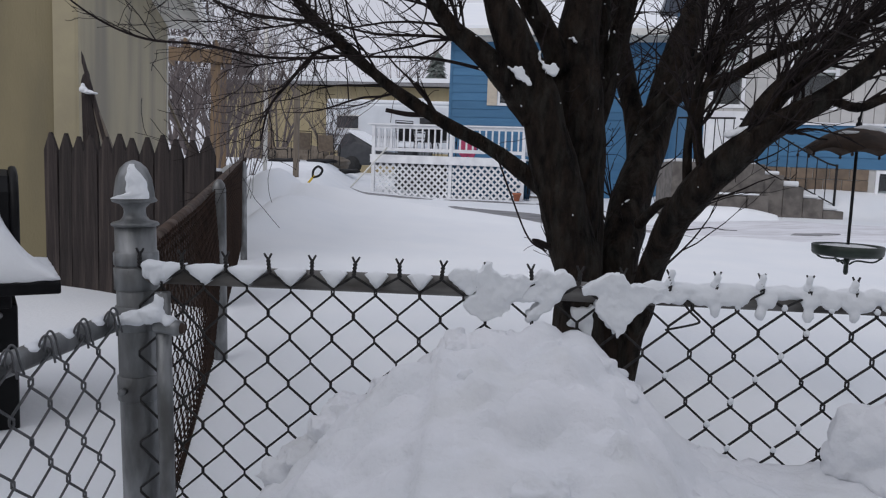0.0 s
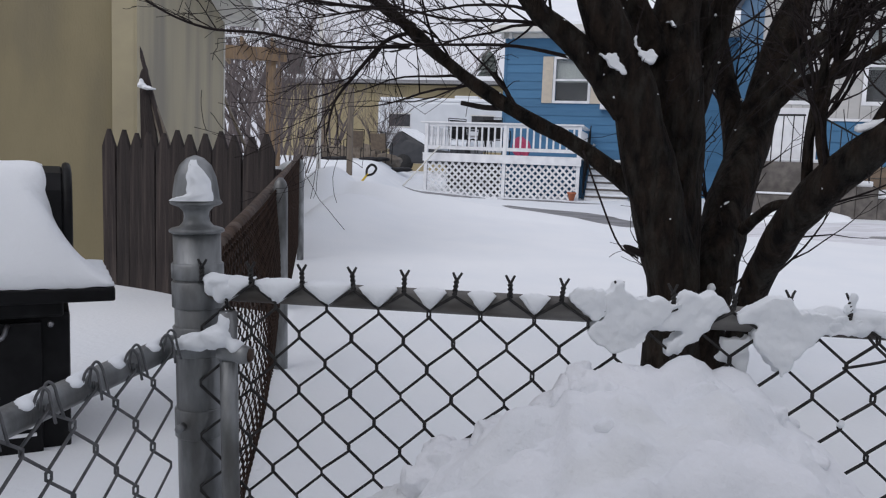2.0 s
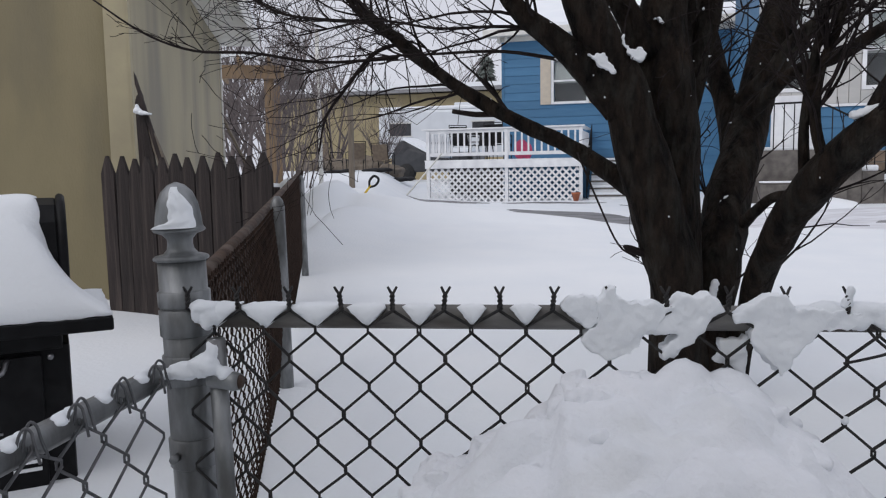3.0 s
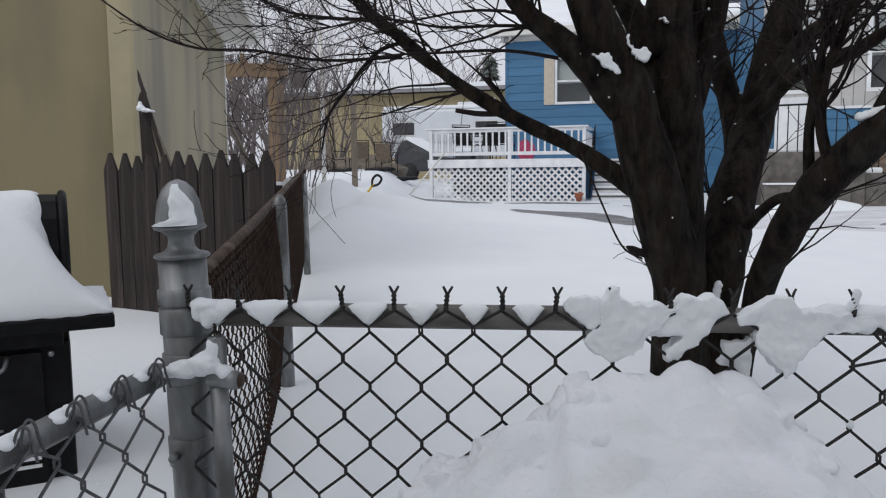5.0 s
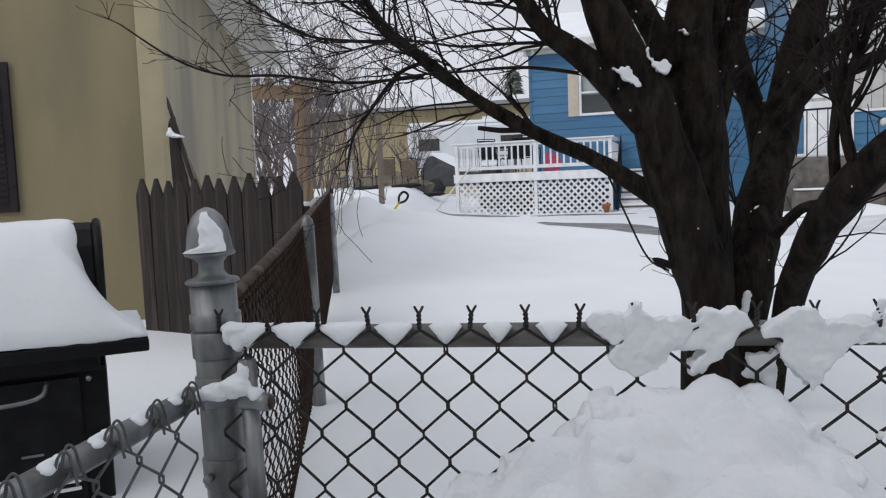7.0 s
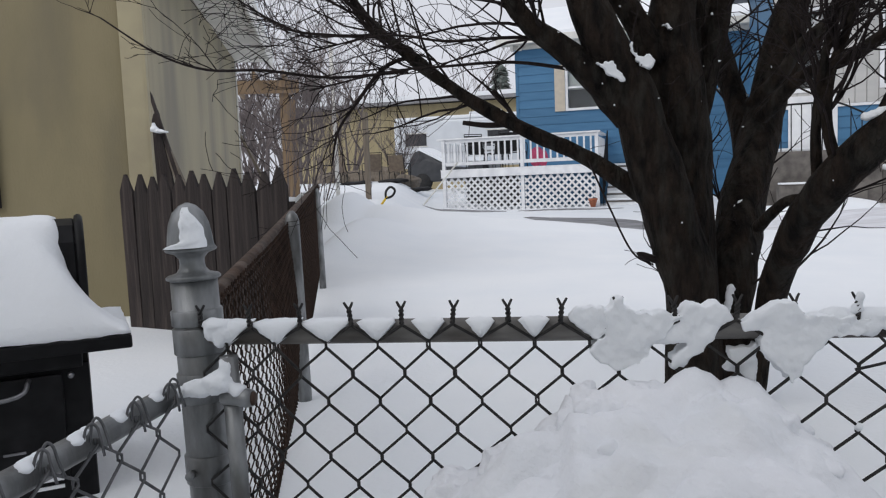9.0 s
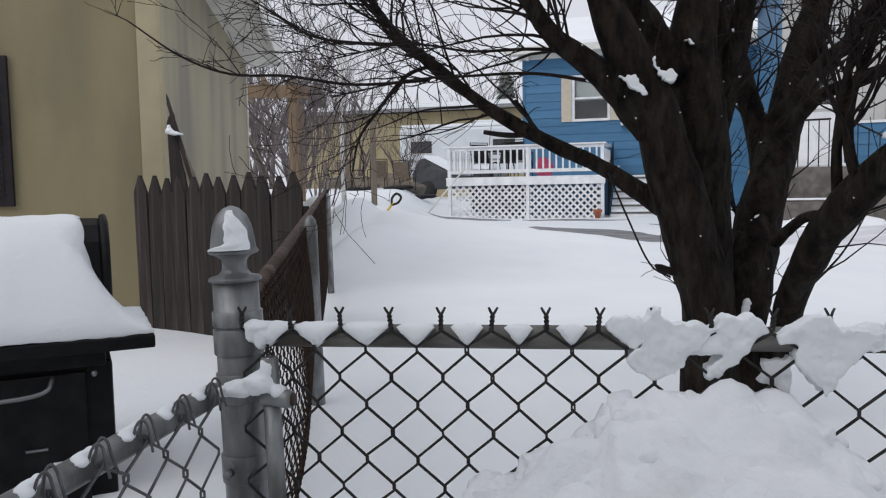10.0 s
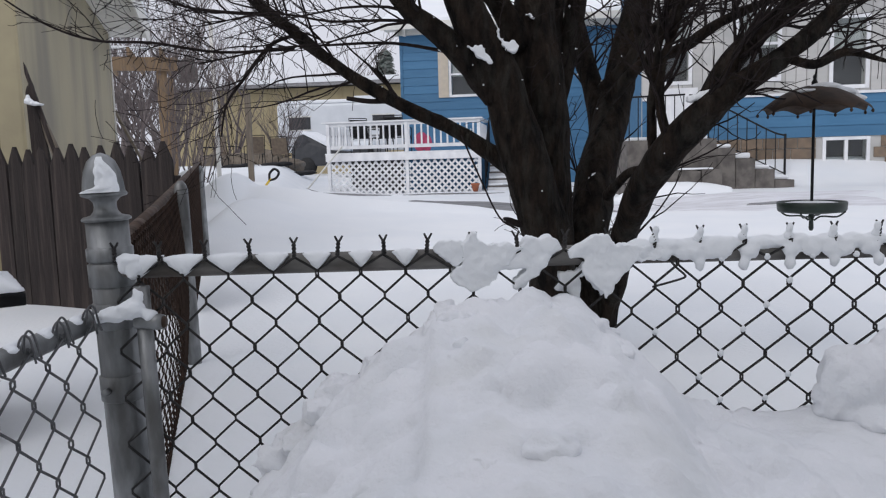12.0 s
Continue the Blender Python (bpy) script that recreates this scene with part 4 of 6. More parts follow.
def build_rail_snow():
    rng = random.Random(8)
    # wedges between the twisted ends
    for n in range(0, 7):
        x = -0.504 + PITCH * (n + 0.5)
        half, deep, back = ((0.036, 0.030, 0.034), (0.0345, 0.029, 0.034), (0.034, 0.028, 0.032), (0.026, 0.027, 0.026), (0.022, 0.026, 0.022), (0.019, 0.024, 0.016), (0.020, 0.024, 0.014))[n]
        snow_wedge(x, half, deep, back, n)
    blob("rail_snow", [(-0.484, 0.004, 1.163, 0.022, 0.014, 0.010), (-0.473, 0.0, 1.152, 0.014, 0.009, 0.013), (-0.492, 0.002, 1.154, 0.010, 0.010, 0.014), (-0.478, -0.001, 1.142, 0.008, 0.006, 0.010)], SNOW, 0.003, 0.25, label="snow packed where the rail meets the post", grain=0.008)
    # broken slabs hanging over the rail and in the mesh
    snow_slab([(0.004, 1.168), (0.026, 1.18), (0.053, 1.178), (0.069, 1.166), (0.063, 1.146), (0.046, 1.134), (0.026, 1.152)], 0.010, 0.013, "crumbled clod of snow on the fence rail")
    snow_slab([(0.06, 1.173), (0.072, 1.192), (0.082, 1.192), (0.085, 1.175), (0.121, 1.174), (0.152, 1.165), (0.136, 1.144), (0.117, 1.123), (0.107, 1.104), (0.088, 1.094), (0.070, 1.096), (0.056, 1.104), (0.043, 1.116), (0.038, 1.132), (0.055, 1.142)], 0.006, 0.013, "jagged slab of wet snow hanging on the fence rail")
    snow_slab([(0.12, 1.139), (0.152, 1.171), (0.178, 1.181), (0.214, 1.177), (0.226, 1.158), (0.203, 1.151), (0.187, 1.121), (0.161, 1.097), (0.14, 1.098), (0.146, 1.108), (0.167, 1.13), (0.12, 1.127)], 0.009, 0.013, "slab of snow draped over the fence rail")
    snow_slab([(0.222, 1.156), (0.254, 1.168), (0.274, 1.181), (0.294, 1.183), (0.304, 1.165), (0.353, 1.163), (0.392, 1.16), (0.394, 1.144), (0.353, 1.137), (0.333, 1.129), (0.324, 1.116), (0.304, 1.098), (0.291, 1.077), (0.281, 1.093), (0.269, 1.104), (0.254, 1.12), (0.254, 1.142), (0.234, 1.147)], 0.007, 0.014, "pointed slab of snow wedged in the fence mesh")
    snow_slab([(0.220, 1.121), (0.254, 1.126), (0.248, 1.099), (0.250, 1.069), (0.235, 1.066), (0.233, 1.091), (0.216, 1.091)], 0.016, 0.008, "small sheet of snow stuck in the fence mesh")
    # continuous snow along the far part of the rail
    balls = []
    x = 0.35
    while x < 2.3:
        balls.append((x, 0.012, 1.160 - 0.005 * max(0, x - 0.6) + rng.uniform(-0.002, 0.002), 0.024, 0.017, 0.0115 + rng.uniform(-0.002, 0.003)))
        if rng.random() < 0.75:
            balls.append((x + rng.uniform(-0.01, 0.01), 0.0, 1.148 - 0.005 * max(0, x - 0.6), 0.016, 0.008, 0.014))
        x += 0.019
    for k in range(1, 14):
        cx = -0.504 + front_warp(PITCH * (12 + k))
        balls.append((cx, -0.002, 1.128 - 0.005 * max(0, cx - 0.6), 0.009, 0.006, 0.013))
    blob("rail_snow", balls, SNOW, 0.0035, 0.16, label="ridge of snow lying along the fence rail", kind="stuff", grain=0.008)
    # specks on the wire crossings
    balls = []
    for k in range(34):
        n = rng.randint(11, 22)
        j = rng.randint(1, 7)
        s = PITCH * (n + 0.5 * (j % 2))
        s = front_warp(s)
        balls.append((-0.504 + s, -0.002, 1.164 - (ROW * j - 0.009) + 0.004, 0.0055, 0.005, 0.0062))
    for n in range(12, 26):
        x = -0.504 + front_warp(PITCH * n)
        balls += [(x + rng.uniform(-0.003, 0.003), -0.001, 1.180 - 0.004 * max(0, x - 0.6) + rng.uniform(0, 0.006), 0.0062, 0.005, 0.009), (x - 0.002, 0.002, 1.171 - 0.004 * max(0, x - 0.6), 0.008, 0.006, 0.008)]
    blob("wire_snow", balls, SNOW, 0.0025, 0.3, label="specks of snow on the fence wire", kind="stuff")
    cap = ((0.0345, 1.2735), (0.0335, 1.277), (0.0318, 1.29), (0.0288, 1.308), (0.0222, 1.324), (0.014, 1.333))
    verts, faces, cols, rows = [], [], 26, 22
    for j in range(rows):
        v = j / (rows - 1)
        z = 1.2735 + 0.058 * v
        r = float(np.interp(z, [p[1] for p in cap], [p[0] for p in cap]))
        for i in range(cols):
            u = i / (cols - 1)
            left = radians(-165 + 72 * ease(0.0, 0.18, v))
            right = radians(-22 - 38 * ease(0.5, 1.0, v))
            n = noise.noise(Vector((u * 4, v * 4, 2.0)))
            ang = left + (right - left) * u + 0.16 * noise.noise(Vector((v * 4, 0.0, 5.0)))
            fade = min(1.0, 5 * u, 5 * (1 - u), 4 * (1 - v)) if v > 0.1 else min(1.0, 5 * u, 5 * (1 - u))
            h = (0.0032 + 0.0034 * n + 0.003 * (1 - v) ** 3) * max(0.0, fade) - 0.0008
            verts.append(((r + h) * math.cos(ang), (r + h) * math.sin(ang), z))
    faces = [(j * cols + i, j * cols + i + 1, (j + 1) * cols + i + 1, (j + 1) * cols + i) for j in range(rows - 1) for i in range(cols - 1)]
    crust = link_mesh("post_snow", verts, faces, SNOW)
    crust.matrix_basis = pose(-0.4926, 0.035, 0, 0, -1.6, 0)
    tagged(crust, "crust of snow on the post cap", "snow")
    blob("post_snow", [(-0.50, -0.020, 1.079, 0.026, 0.018, 0.014), (-0.475, -0.024, 1.087, 0.022, 0.016, 0.018), (-0.464, -0.018, 1.108, 0.010, 0.012, 0.016), (-0.526, -0.018, 1.073, 0.016, 0.012, 0.009), (-0.447, -0.022, 1.076, 0.012, 0.012, 0.009)], SNOW, 0.003, 0.25, label="clump of snow on the pipe joint", grain=0.008)
    balls = []
    for k in range(9):
        t = (0.040 + 0.078 * k) / 0.952
        px, py, pz = -0.548 - 0.112 * t, -0.005 - 0.945 * t, 1.066 - 0.036 * t
        balls += [(px + 0.002, py - 0.004, pz + 0.0145, 0.009, 0.021, 0.0055), (px + 0.008, py - 0.014, pz + 0.011, 0.007, 0.013, 0.006), (px - 0.002, py + 0.016, pz + 0.015, 0.006, 0.010, 0.004)]
    blob("rail_snow", balls, SNOW, 0.003, 0.25, label="patches of snow on the near rail", kind="stuff")


build_rail_snow()

FORK = "patch of snow lodged in a fork of the tree"
snow_slab([(0.148, 1.676), (0.170, 1.668), (0.196, 1.674), (0.207, 1.655), (0.224, 1.618), (0.205, 1.621), (0.186, 1.634), (0.166, 1.655)], 1.236, 0.012, FORK, "branch_snow")
snow_slab([(0.248, 1.727), (0.263, 1.694), (0.276, 1.684), (0.302, 1.688), (0.311, 1.668), (0.305, 1.653), (0.276, 1.659), (0.262, 1.672), (0.249, 1.702)], 1.262, 0.013, FORK, "branch_snow")
snow_slab([(0.356, 1.795), (0.375, 1.791), (0.386, 1.780), (0.370, 1.778)], 1.372, 0.009, FORK, "branch_snow")
snow_slab([(0.880, 1.802), (0.905, 1.838), (0.936, 1.868), (0.945, 1.858), (0.918, 1.824), (0.896, 1.798)], 1.735, 0.012, FORK, "branch_snow")
snow_slab([(0.575, 1.140), (0.588, 1.19), (0.612, 1.255), (0.626, 1.258), (0.612, 1.20), (0.594, 1.142)], 1.562, 0.012, "streak of snow caught between two trunks", "branch_snow")
blob("branch_snow", [(0.546 + 0.003 * k, 1.40, 0.96 + 0.016 * k, 0.013, 0.008, 0.014) for k in range(-3, 3)], SNOW, 0.004, 0.35, grain=0.006, label="streak of snow caught between two trunks")
blob("branch_snow", [(0.775 + 0.016 * k, 0.985 - 0.004 * k, 1.470 + 0.0045 * k, 0.014, 0.014, 0.013 - 0.0012 * abs(k - 2)) for k in range(7)], SNOW, 0.004, 0.35, grain=0.006, label="long patch of snow lying on a limb")


# ---- grill under snow ----
def build_grill():
    g = thing("grill", "black gas grill with a snow-covered lid beside the fence", "grill", pose(-1.185, 0.80, 0, 0, 0, 33))
    boxed("cabinet", -0.80, -0.005, 0.02, 0.46, 0.30, 0.925, GRILL, g, 0.012)
    boxed("shelf", -0.95, 0.10, -0.03, 0.40, 0.955, 0.99, GRILL, g, 0.006, "black side shelf rim")
    boxed("firebox", -0.78, -0.02, 0.0, 0.44, 0.915, 0.965, GRILL, g, 0.008)
    # lid: rounded hood, extruded along x
    prof = [(0.05, 0.99), (0.045, 1.06), (0.05, 1.15), (0.07, 1.23), (0.11, 1.275), (0.20, 1.292), (0.29, 1.28), (0.34, 1.22), (0.365, 1.12), (0.365, 0.99)]
    verts, faces = [], []
    cuts = (-0.78, -0.765, -0.02, -0.005)
    for i, x in enumerate(cuts):
        s = 0.97 if i in (0, 3) else 1.0
        for y, z in prof:
            verts.append((x, 0.30 + (y - 0.22) * s, 0.99 + (z - 0.99) * s))
    n = len(prof)
    for i in range(3):
        for k in range(n):
            a, b = i * n + k, i * n + (k + 1) % n
            faces.append((a, b, b + n, a + n))
    faces.append(tuple(range(n)))
    faces.append(tuple(range(3 * n, 4 * n))[::-1])
    link_mesh("lid", verts, faces, GRILL, g, "black domed lid", False)
    tube("rim_bead", [(-0.004, y + 0.08, z, 0.012) for y, z in prof], GRILL, g, 8)
    d = boxed("door", -0.76, -0.07, -0.005, 0.018, 0.36, 0.905, GRILL, g, 0.006)
    tube("handle", smooth_line([(-0.60, -0.006, 0.882, 0.006), (-0.58, -0.045, 0.866, 0.006), (-0.30, -0.05, 0.862, 0.006), (-0.17, -0.045, 0.870, 0.006), (-0.145, -0.006, 0.900, 0.006)], 4), CHROME, d, 8, "dull metal bar handle")
    tube("knob", [(-0.05, -0.005, 0.90, 0.008), (-0.05, -0.02, 0.90, 0.007)], CHROME, g, 8)
    for k in range(4):
        boxed("vent_slot", -0.155 + 0.002 * k, -0.085, -0.0105, -0.0055, 0.672 - k * 0.020, 0.680 - k * 0.020, WHITE, g, 0.0, "snow-filled vent slot")
    boxed("vent_slot", -0.215, -0.165, -0.0105, -0.0055, 0.715, 0.721, CHROME, g)
    boxed("base", -0.82, -0.01, 0.0, 0.48, 0.26, 0.30, GRILL, g, 0.006)
    # frost plastered on the end of the lid
    fv, ff = [], []
    for i in range(15):
        for j in range(15):
            y, z = 0.165 + 0.235 * i / 14, 1.03 + 0.225 * j / 14
            rag = 0.012 * noise.noise(Vector((y * 40, z * 40, 3)))
            fv.append((0.0005 + max(0.0, 0.006 - 0.010 * max(abs(i - 7), abs(j - 7)) / 7 + rag * 0.7), y + rag, z + rag * 0.8 - 0.03 * (i > 10) * (j > 10)))
    ff = [(i * 15 + j, (i + 1) * 15 + j, (i + 1) * 15 + j + 1, i * 15 + j + 1) for i in range(14) for j in range(14)]
    link_mesh("lid_frost", fv, ff, PILE, g, "frosty snow stuck to the lid end")
    # snow lying over the lid and running down to the shelf
    nx, ny = 60, 40
    verts, faces = [], []
    for i in range(nx + 1):
        u = i / nx
        x = -0.98 + 1.078 * u
        for j in range(ny + 1):
            v = j / ny
            y = -0.025 + 0.47 * v
            full = 0.998 + 0.315 * math.sin(min(1, max(0, v * 1.75 + 0.03)) * math.pi / 2) ** 0.85
            front = float(np.interp(x, (-0.4, -0.17, -0.11, -0.06, -0.02, 0.02, 0.06, 0.098), (1.33, 1.32, 1.28, 1.20, 1.12, 1.06, 1.025, 1.0)))
            back = float(np.interp(x, (-0.12, -0.07, -0.05, -0.03, 0.02), (1.33, 1.318, 1.29, 1.10, 1.0)))
            k = ease(0.30, 0.46, v)
            edge = front * (1 - k) + back * k
            z = max(0.996, min(full, edge) - 0.02 * math.exp(-abs(full - edge) * 25))
            z += 0.008 * noise.noise(Vector((x * 9, y * 9, 5)))
            verts.append((x + 0.006 * noise.noise(Vector((y * 30, 2, x * 30))) * (1 if u > 0.9 else 0), y, z))
    w = ny + 1
    faces = [(i * w + j, (i + 1) * w + j, (i + 1) * w + j + 1, i * w + j + 1) for i in range(nx) for j in range(ny)]
    base = len(verts)
    rim = [i * w for i in range(nx + 1)] + [nx * w + j for j in range(1, w)] + [i * w + ny for i in range(nx - 1, -1, -1)] + [j for j in range(ny - 1, 0, -1)]
    for k in rim:
        x, y, z = verts[k]
        verts.append((x, y + (0.004 if k % w == 0 else 0), 0.992 + 0.006 * noise.noise(Vector((x * 25, y * 25, 7)))))
    for k in range(len(rim)):
        m = (k + 1) % len(rim)
        faces.append((rim[k], rim[m], base + m, base + k)[::-1])
    s = link_mesh("lid_snow", verts, faces, SNOW)
    s.matrix_basis = pose(-1.185, 0.80, 0, 0, 0, 33)
    tagged(s, "thick smooth blanket of snow on the grill", "snow")


build_grill()


# ---- bird feeder hanging from the tree ----
def build_feeder():
    f = thing("bird_feeder", "hanging bird feeder with a scalloped umbrella roof and round green tray", "bird feeder", pose(1.222, 1.15, 0))
    tube("rod", [(0, 0, 1.13, 0.0048), (0, 0, 1.52, 0.0048)], IRON, f, 8)
    tube("hanger", [(0, 0, 1.52, 0.0035), (0.004, -0.01, 1.60, 0.0025), (-0.02, -0.14, 1.66, 0.0025)], IRON, f, 6)
    lathe("finial", [(0.004, 1.508), (0.009, 1.516), (0.009, 1.526), (0.004, 1.534), (0.006, 1.542), (0.002, 1.549)], IRON, f, 12)
    verts, faces = [], []
    ribs, rings, sub = 9, 7, 6
    for i in range(rings + 1):
        u = i / rings
        for k in range(ribs * sub):
            a = 2 * math.pi * k / (ribs * sub)
            sc = abs(math.sin(a * ribs / 2))
            r = (0.006 + 0.158 * u) * (1 - 0.07 * sc * u)
            z = 1.516 - 0.075 * u ** 2.0 - 0.006 * u + 0.016 * sc * u ** 3
            verts.append((r * math.cos(a), r * math.sin(a), z))
    m = ribs * sub
    faces = [(i * m + k, (i + 1) * m + k, (i + 1) * m + (k + 1) % m, i * m + (k + 1) % m) for i in range(rings) for k in range(m)]
    n = len(verts)
    verts += [(x, y, z - 0.003) for x, y, z in verts]
    faces += [tuple(q + n for q in f2)[::-1] for f2 in faces]
    faces += [(rings * m + k, n + rings * m + k, n + rings * m + (k + 1) % m, rings * m + (k + 1) % m) for k in range(m)]
    roof = link_mesh("umbrella_roof", verts, faces, ROOF_BROWN, f, "rust-brown scalloped metal umbrella")
    for k in range(ribs):
        a = 2 * math.pi * k / ribs
        lathe("tip_ball", [(0.001, -0.012), (0.004, -0.009), (0.005, -0.005), (0.002, 0.0)], ROOF_BROWN, roof, 8, (0.163 * math.cos(a), 0.163 * math.sin(a), 1.434))
    lathe("tray", [(0.060, 1.118), (0.095, 1.122), (0.101, 1.128), (0.103, 1.152), (0.100, 1.155), (0.097, 1.152), (0.094, 1.138), (0.02, 1.136)], GREEN, f, 36, label="dark green round tray")
    for k in range(4):
        a = math.pi / 4 + k * math.pi / 2
        c, s = math.cos(a), math.sin(a)
        tube("bracket", smooth_line([(0.100 * c, 0.100 * s, 1.125, 0.003), (0.075 * c, 0.075 * s, 1.108, 0.003), (0.03 * c, 0.03 * s, 1.108, 0.003), (0.008 * c, 0.008 * s, 1.095, 0.003)], 4), GREEN, f, 6)
    lathe("foot", [(0.004, 1.062), (0.006, 1.066), (0.0075, 1.07), (0.0065, 1.095), (0.009, 1.11), (0.006, 1.12)], GREEN, f, 12)
    blob("tray_snow", [(1.222, 1.15, 1.146, 0.092, 0.092, 0.010)], SNOW, 0.005, 0.05, label="snow filling the feeder tray")
    blob("umbrella_snow", [(1.245, 1.13, 1.506, 0.055, 0.045, 0.014), (1.29, 1.12, 1.490, 0.05, 0.04, 0.015), (1.33, 1.12, 1.470, 0.038, 0.035, 0.013), (1.175, 1.10, 1.494, 0.035, 0.03, 0.008)], SNOW, 0.005, 0.2, label="snow lying on the feeder roof")


build_feeder()

# ---- white deck before the blue house ----
BLOCK = -10.0


def build_deck():
    d = thing("deck", "white painted wooden deck with railing and lattice skirt", "deck", pose(-2.56, 19.35, 0.07, 0, 0, BLOCK))
    W, D, G, F = 4.12, 2.4, 0.45, 1.60
    boxed("floor", -0.05, W + 0.05, 0.0, D, F - 0.03, F, WHITE, d, 0.004)
    boxed("rim_board", -0.03, W + 0.03, -0.03, -0.002, F - 0.22, F - 0.032, WHITE, d, 0.004)
    boxed("rim_board", -0.03, -0.002, 0.0, D, F - 0.22, F - 0.032, WHITE, d, 0.004)
    posts = (0.0, 2.12, W - 0.09)
    for x in posts:
        boxed("post", x, x + 0.09, 0.0, 0.09, G, F - 0.03, WHITE, d, 0.004)
        boxed("railing_post", x, x + 0.09, 0.002, 0.092, F + 0.003, F + 0.78, WHITE, d, 0.004)
    boxed("top_rail", -0.12, W + 0.05, -0.03, 0.12, F + 0.782, F + 0.822, WHITE, d, 0.006)
    boxed("bottom_rail", 0.09, W - 0.09, 0.025, 0.065, F + 0.10, F + 0.19, WHITE, d, 0.004)
    boxed("upper_rail", 0.09, W - 0.09, 0.025, 0.065, F + 0.70, F + 0.778, WHITE, d, 0.004)
    first = boxed("baluster", -0.022, 0.022, 0.026, 0.064, F + 0.192, F + 0.698, WHITE, d, 0.003)
    n = 23
    for k in range(n):
        x = 0.19 + k * (W - 0.38) / (n - 1)
        ob = first if k == 0 else new("baluster", first.data)
        ob.parent, ob.location = d, (x, 0, 0)
    # side railing going back
    boxed("top_rail", -0.03, 0.12, 0.13, D, F + 0.782, F + 0.822, WHITE, d, 0.006)
    boxed("top_rail", W - 0.12, W + 0.03, 0.13, D, F + 0.782, F + 0.822, WHITE, d, 0.006)
    for k in range(11):
        for x in (0.045, W - 0.045):
            ob = new("baluster", first.data)
            ob.parent = d
            ob.matrix_basis = pose(x + 0.045, 0.25 + k * 0.2, 0, 0, 0, 90)
    boxed("bottom_rail", 0.025, 0.065, 0.13, D, F + 0.10, F + 0.19, WHITE, d, 0.004)
    boxed("bottom_rail", W - 0.065, W - 0.025, 0.13, D, F + 0.10, F + 0.19, WHITE, d, 0.004)
    # lattice: crossed slats in two panels
    for x0, x1 in ((0.10, 2.11), (2.22, W - 0.10)):
        z0, z1 = 0.42, F - 0.235
        pitch, w = 0.178, 0.026
        for s in (1, -1):
            c = x0 - (z1 - z0)
            while c < x1 + (z1 - z0):
                a, b = [c, z0], [c + (z1 - z0), z1]
                if s < 0:
                    a, b = [c + (z1 - z0), z0], [c, z1]
                t0, t1 = 0.0, 1.0
                dx = b[0] - a[0]
                ts = sorted(((x0 - a[0]) / dx, (x1 - a[0]) / dx))
                t0, t1 = max(t0, ts[0]), min(t1, ts[1])
                if t1 - t0 > 0.04:
                    p, q = Vector((a[0] + dx * t0, 0, a[1] + (z1 - z0) * t0)), Vector((a[0] + dx * t1, 0, a[1] + (z1 - z0) * t1))
                    way = (q - p).normalized()
                    nrm = Vector((-way.z, 0, way.x)) * w
                    y0 = 0.035 + 0.008 * s
                    vs = [tuple(k + Vector((0, y, 0))) for y in (y0, y0 + 0.006) for k in (p - nrm, p + nrm, q + nrm, q - nrm)]
                    link_mesh("lattice_slat", vs, [(0, 1, 2, 3), (7, 6, 5, 4), (0, 4, 5, 1), (1, 5, 6, 2), (2, 6, 7, 3), (3, 7, 4, 0)], WHITE, d, "", False)
                c += pitch
    # Dark sheet added to stand for the shade under the deck.
    boxed("underdeck_shade", 0.0, W, D - 0.06, D - 0.02, G, F - 0.04, DARK_ROOM, d)


build_deck()


def sling_chair(at, turn, group, fabric=SLING):
    c = thing("patio_chair", "dark metal patio chair with a brown sling seat", "chair", pose(*at, 0, 0, turn), group)
    bm = bmesh.new()
    box(bm, -0.25, 0.25, -0.24, 0.22, 0.40, 0.415, 0.004)
    part("seat", bm, fabric, c)
    b = boxed("backrest", -0.25, 0.25, 0.0, 0.014, 0, 0.52, fabric, c, 0.004)
    b.matrix_basis = pose(0, 0.235, 0.43, -12, 0, 0)
    for s in (-1, 1):
        tube("side_frame", smooth_line([(s * 0.27, 0.36, 0.98, 0.013), (s * 0.27, 0.24, 0.42, 0.013), (s * 0.27, -0.24, 0.41, 0.013), (s * 0.27, -0.29, 0.0, 0.013)], 4), IRON, c, 8)
        tube("leg", [(s * 0.27, 0.22, 0.42, 0.012), (s * 0.27, 0.30, 0.0, 0.012)], IRON, c, 8)
        tube("armrest", smooth_line([(s * 0.29, 0.29, 0.66, 0.014), (s * 0.29, -0.05, 0.66, 0.014), (s * 0.29, -0.27, 0.62, 0.014), (s * 0.28, -0.27, 0.3, 0.012)], 4), IRON, c, 8)
    tube("crossbar", [(-0.27, 0.36, 0.98, 0.012), (0.27, 0.36, 0.98, 0.012)], IRON, c, 8)
    return c


def deck_point(x, y, z):
    return tuple(pose(-2.56, 19.35, 0.07, 0, 0, BLOCK) @ Vector((x, y, z)))


for x, y, a in ((0.75, 1.1, 30), (1.25, 1.5, -20), (1.75, 1.0, 160)):
    sling_chair(deck_point(x, y, 1.605), a, "chairs on the deck", IRON)
tb = thing("patio_table", "dark metal patio table on the deck", "table", pose(*deck_point(1.25, 0.75, 1.605)))
lathe("tabletop", [(0.02, 0.68), (0.42, 0.685), (0.43, 0.70), (0.02, 0.705)], IRON, tb, 24)
for k in range(4):
    a = math.pi / 4 + k * math.pi / 2
    tube("leg", [(0.36 * math.cos(a), 0.36 * math.sin(a), 0.69, 0.012), (0.33 * math.cos(a), 0.33 * math.sin(a), 0.0, 0.012)], IRON, tb, 6)
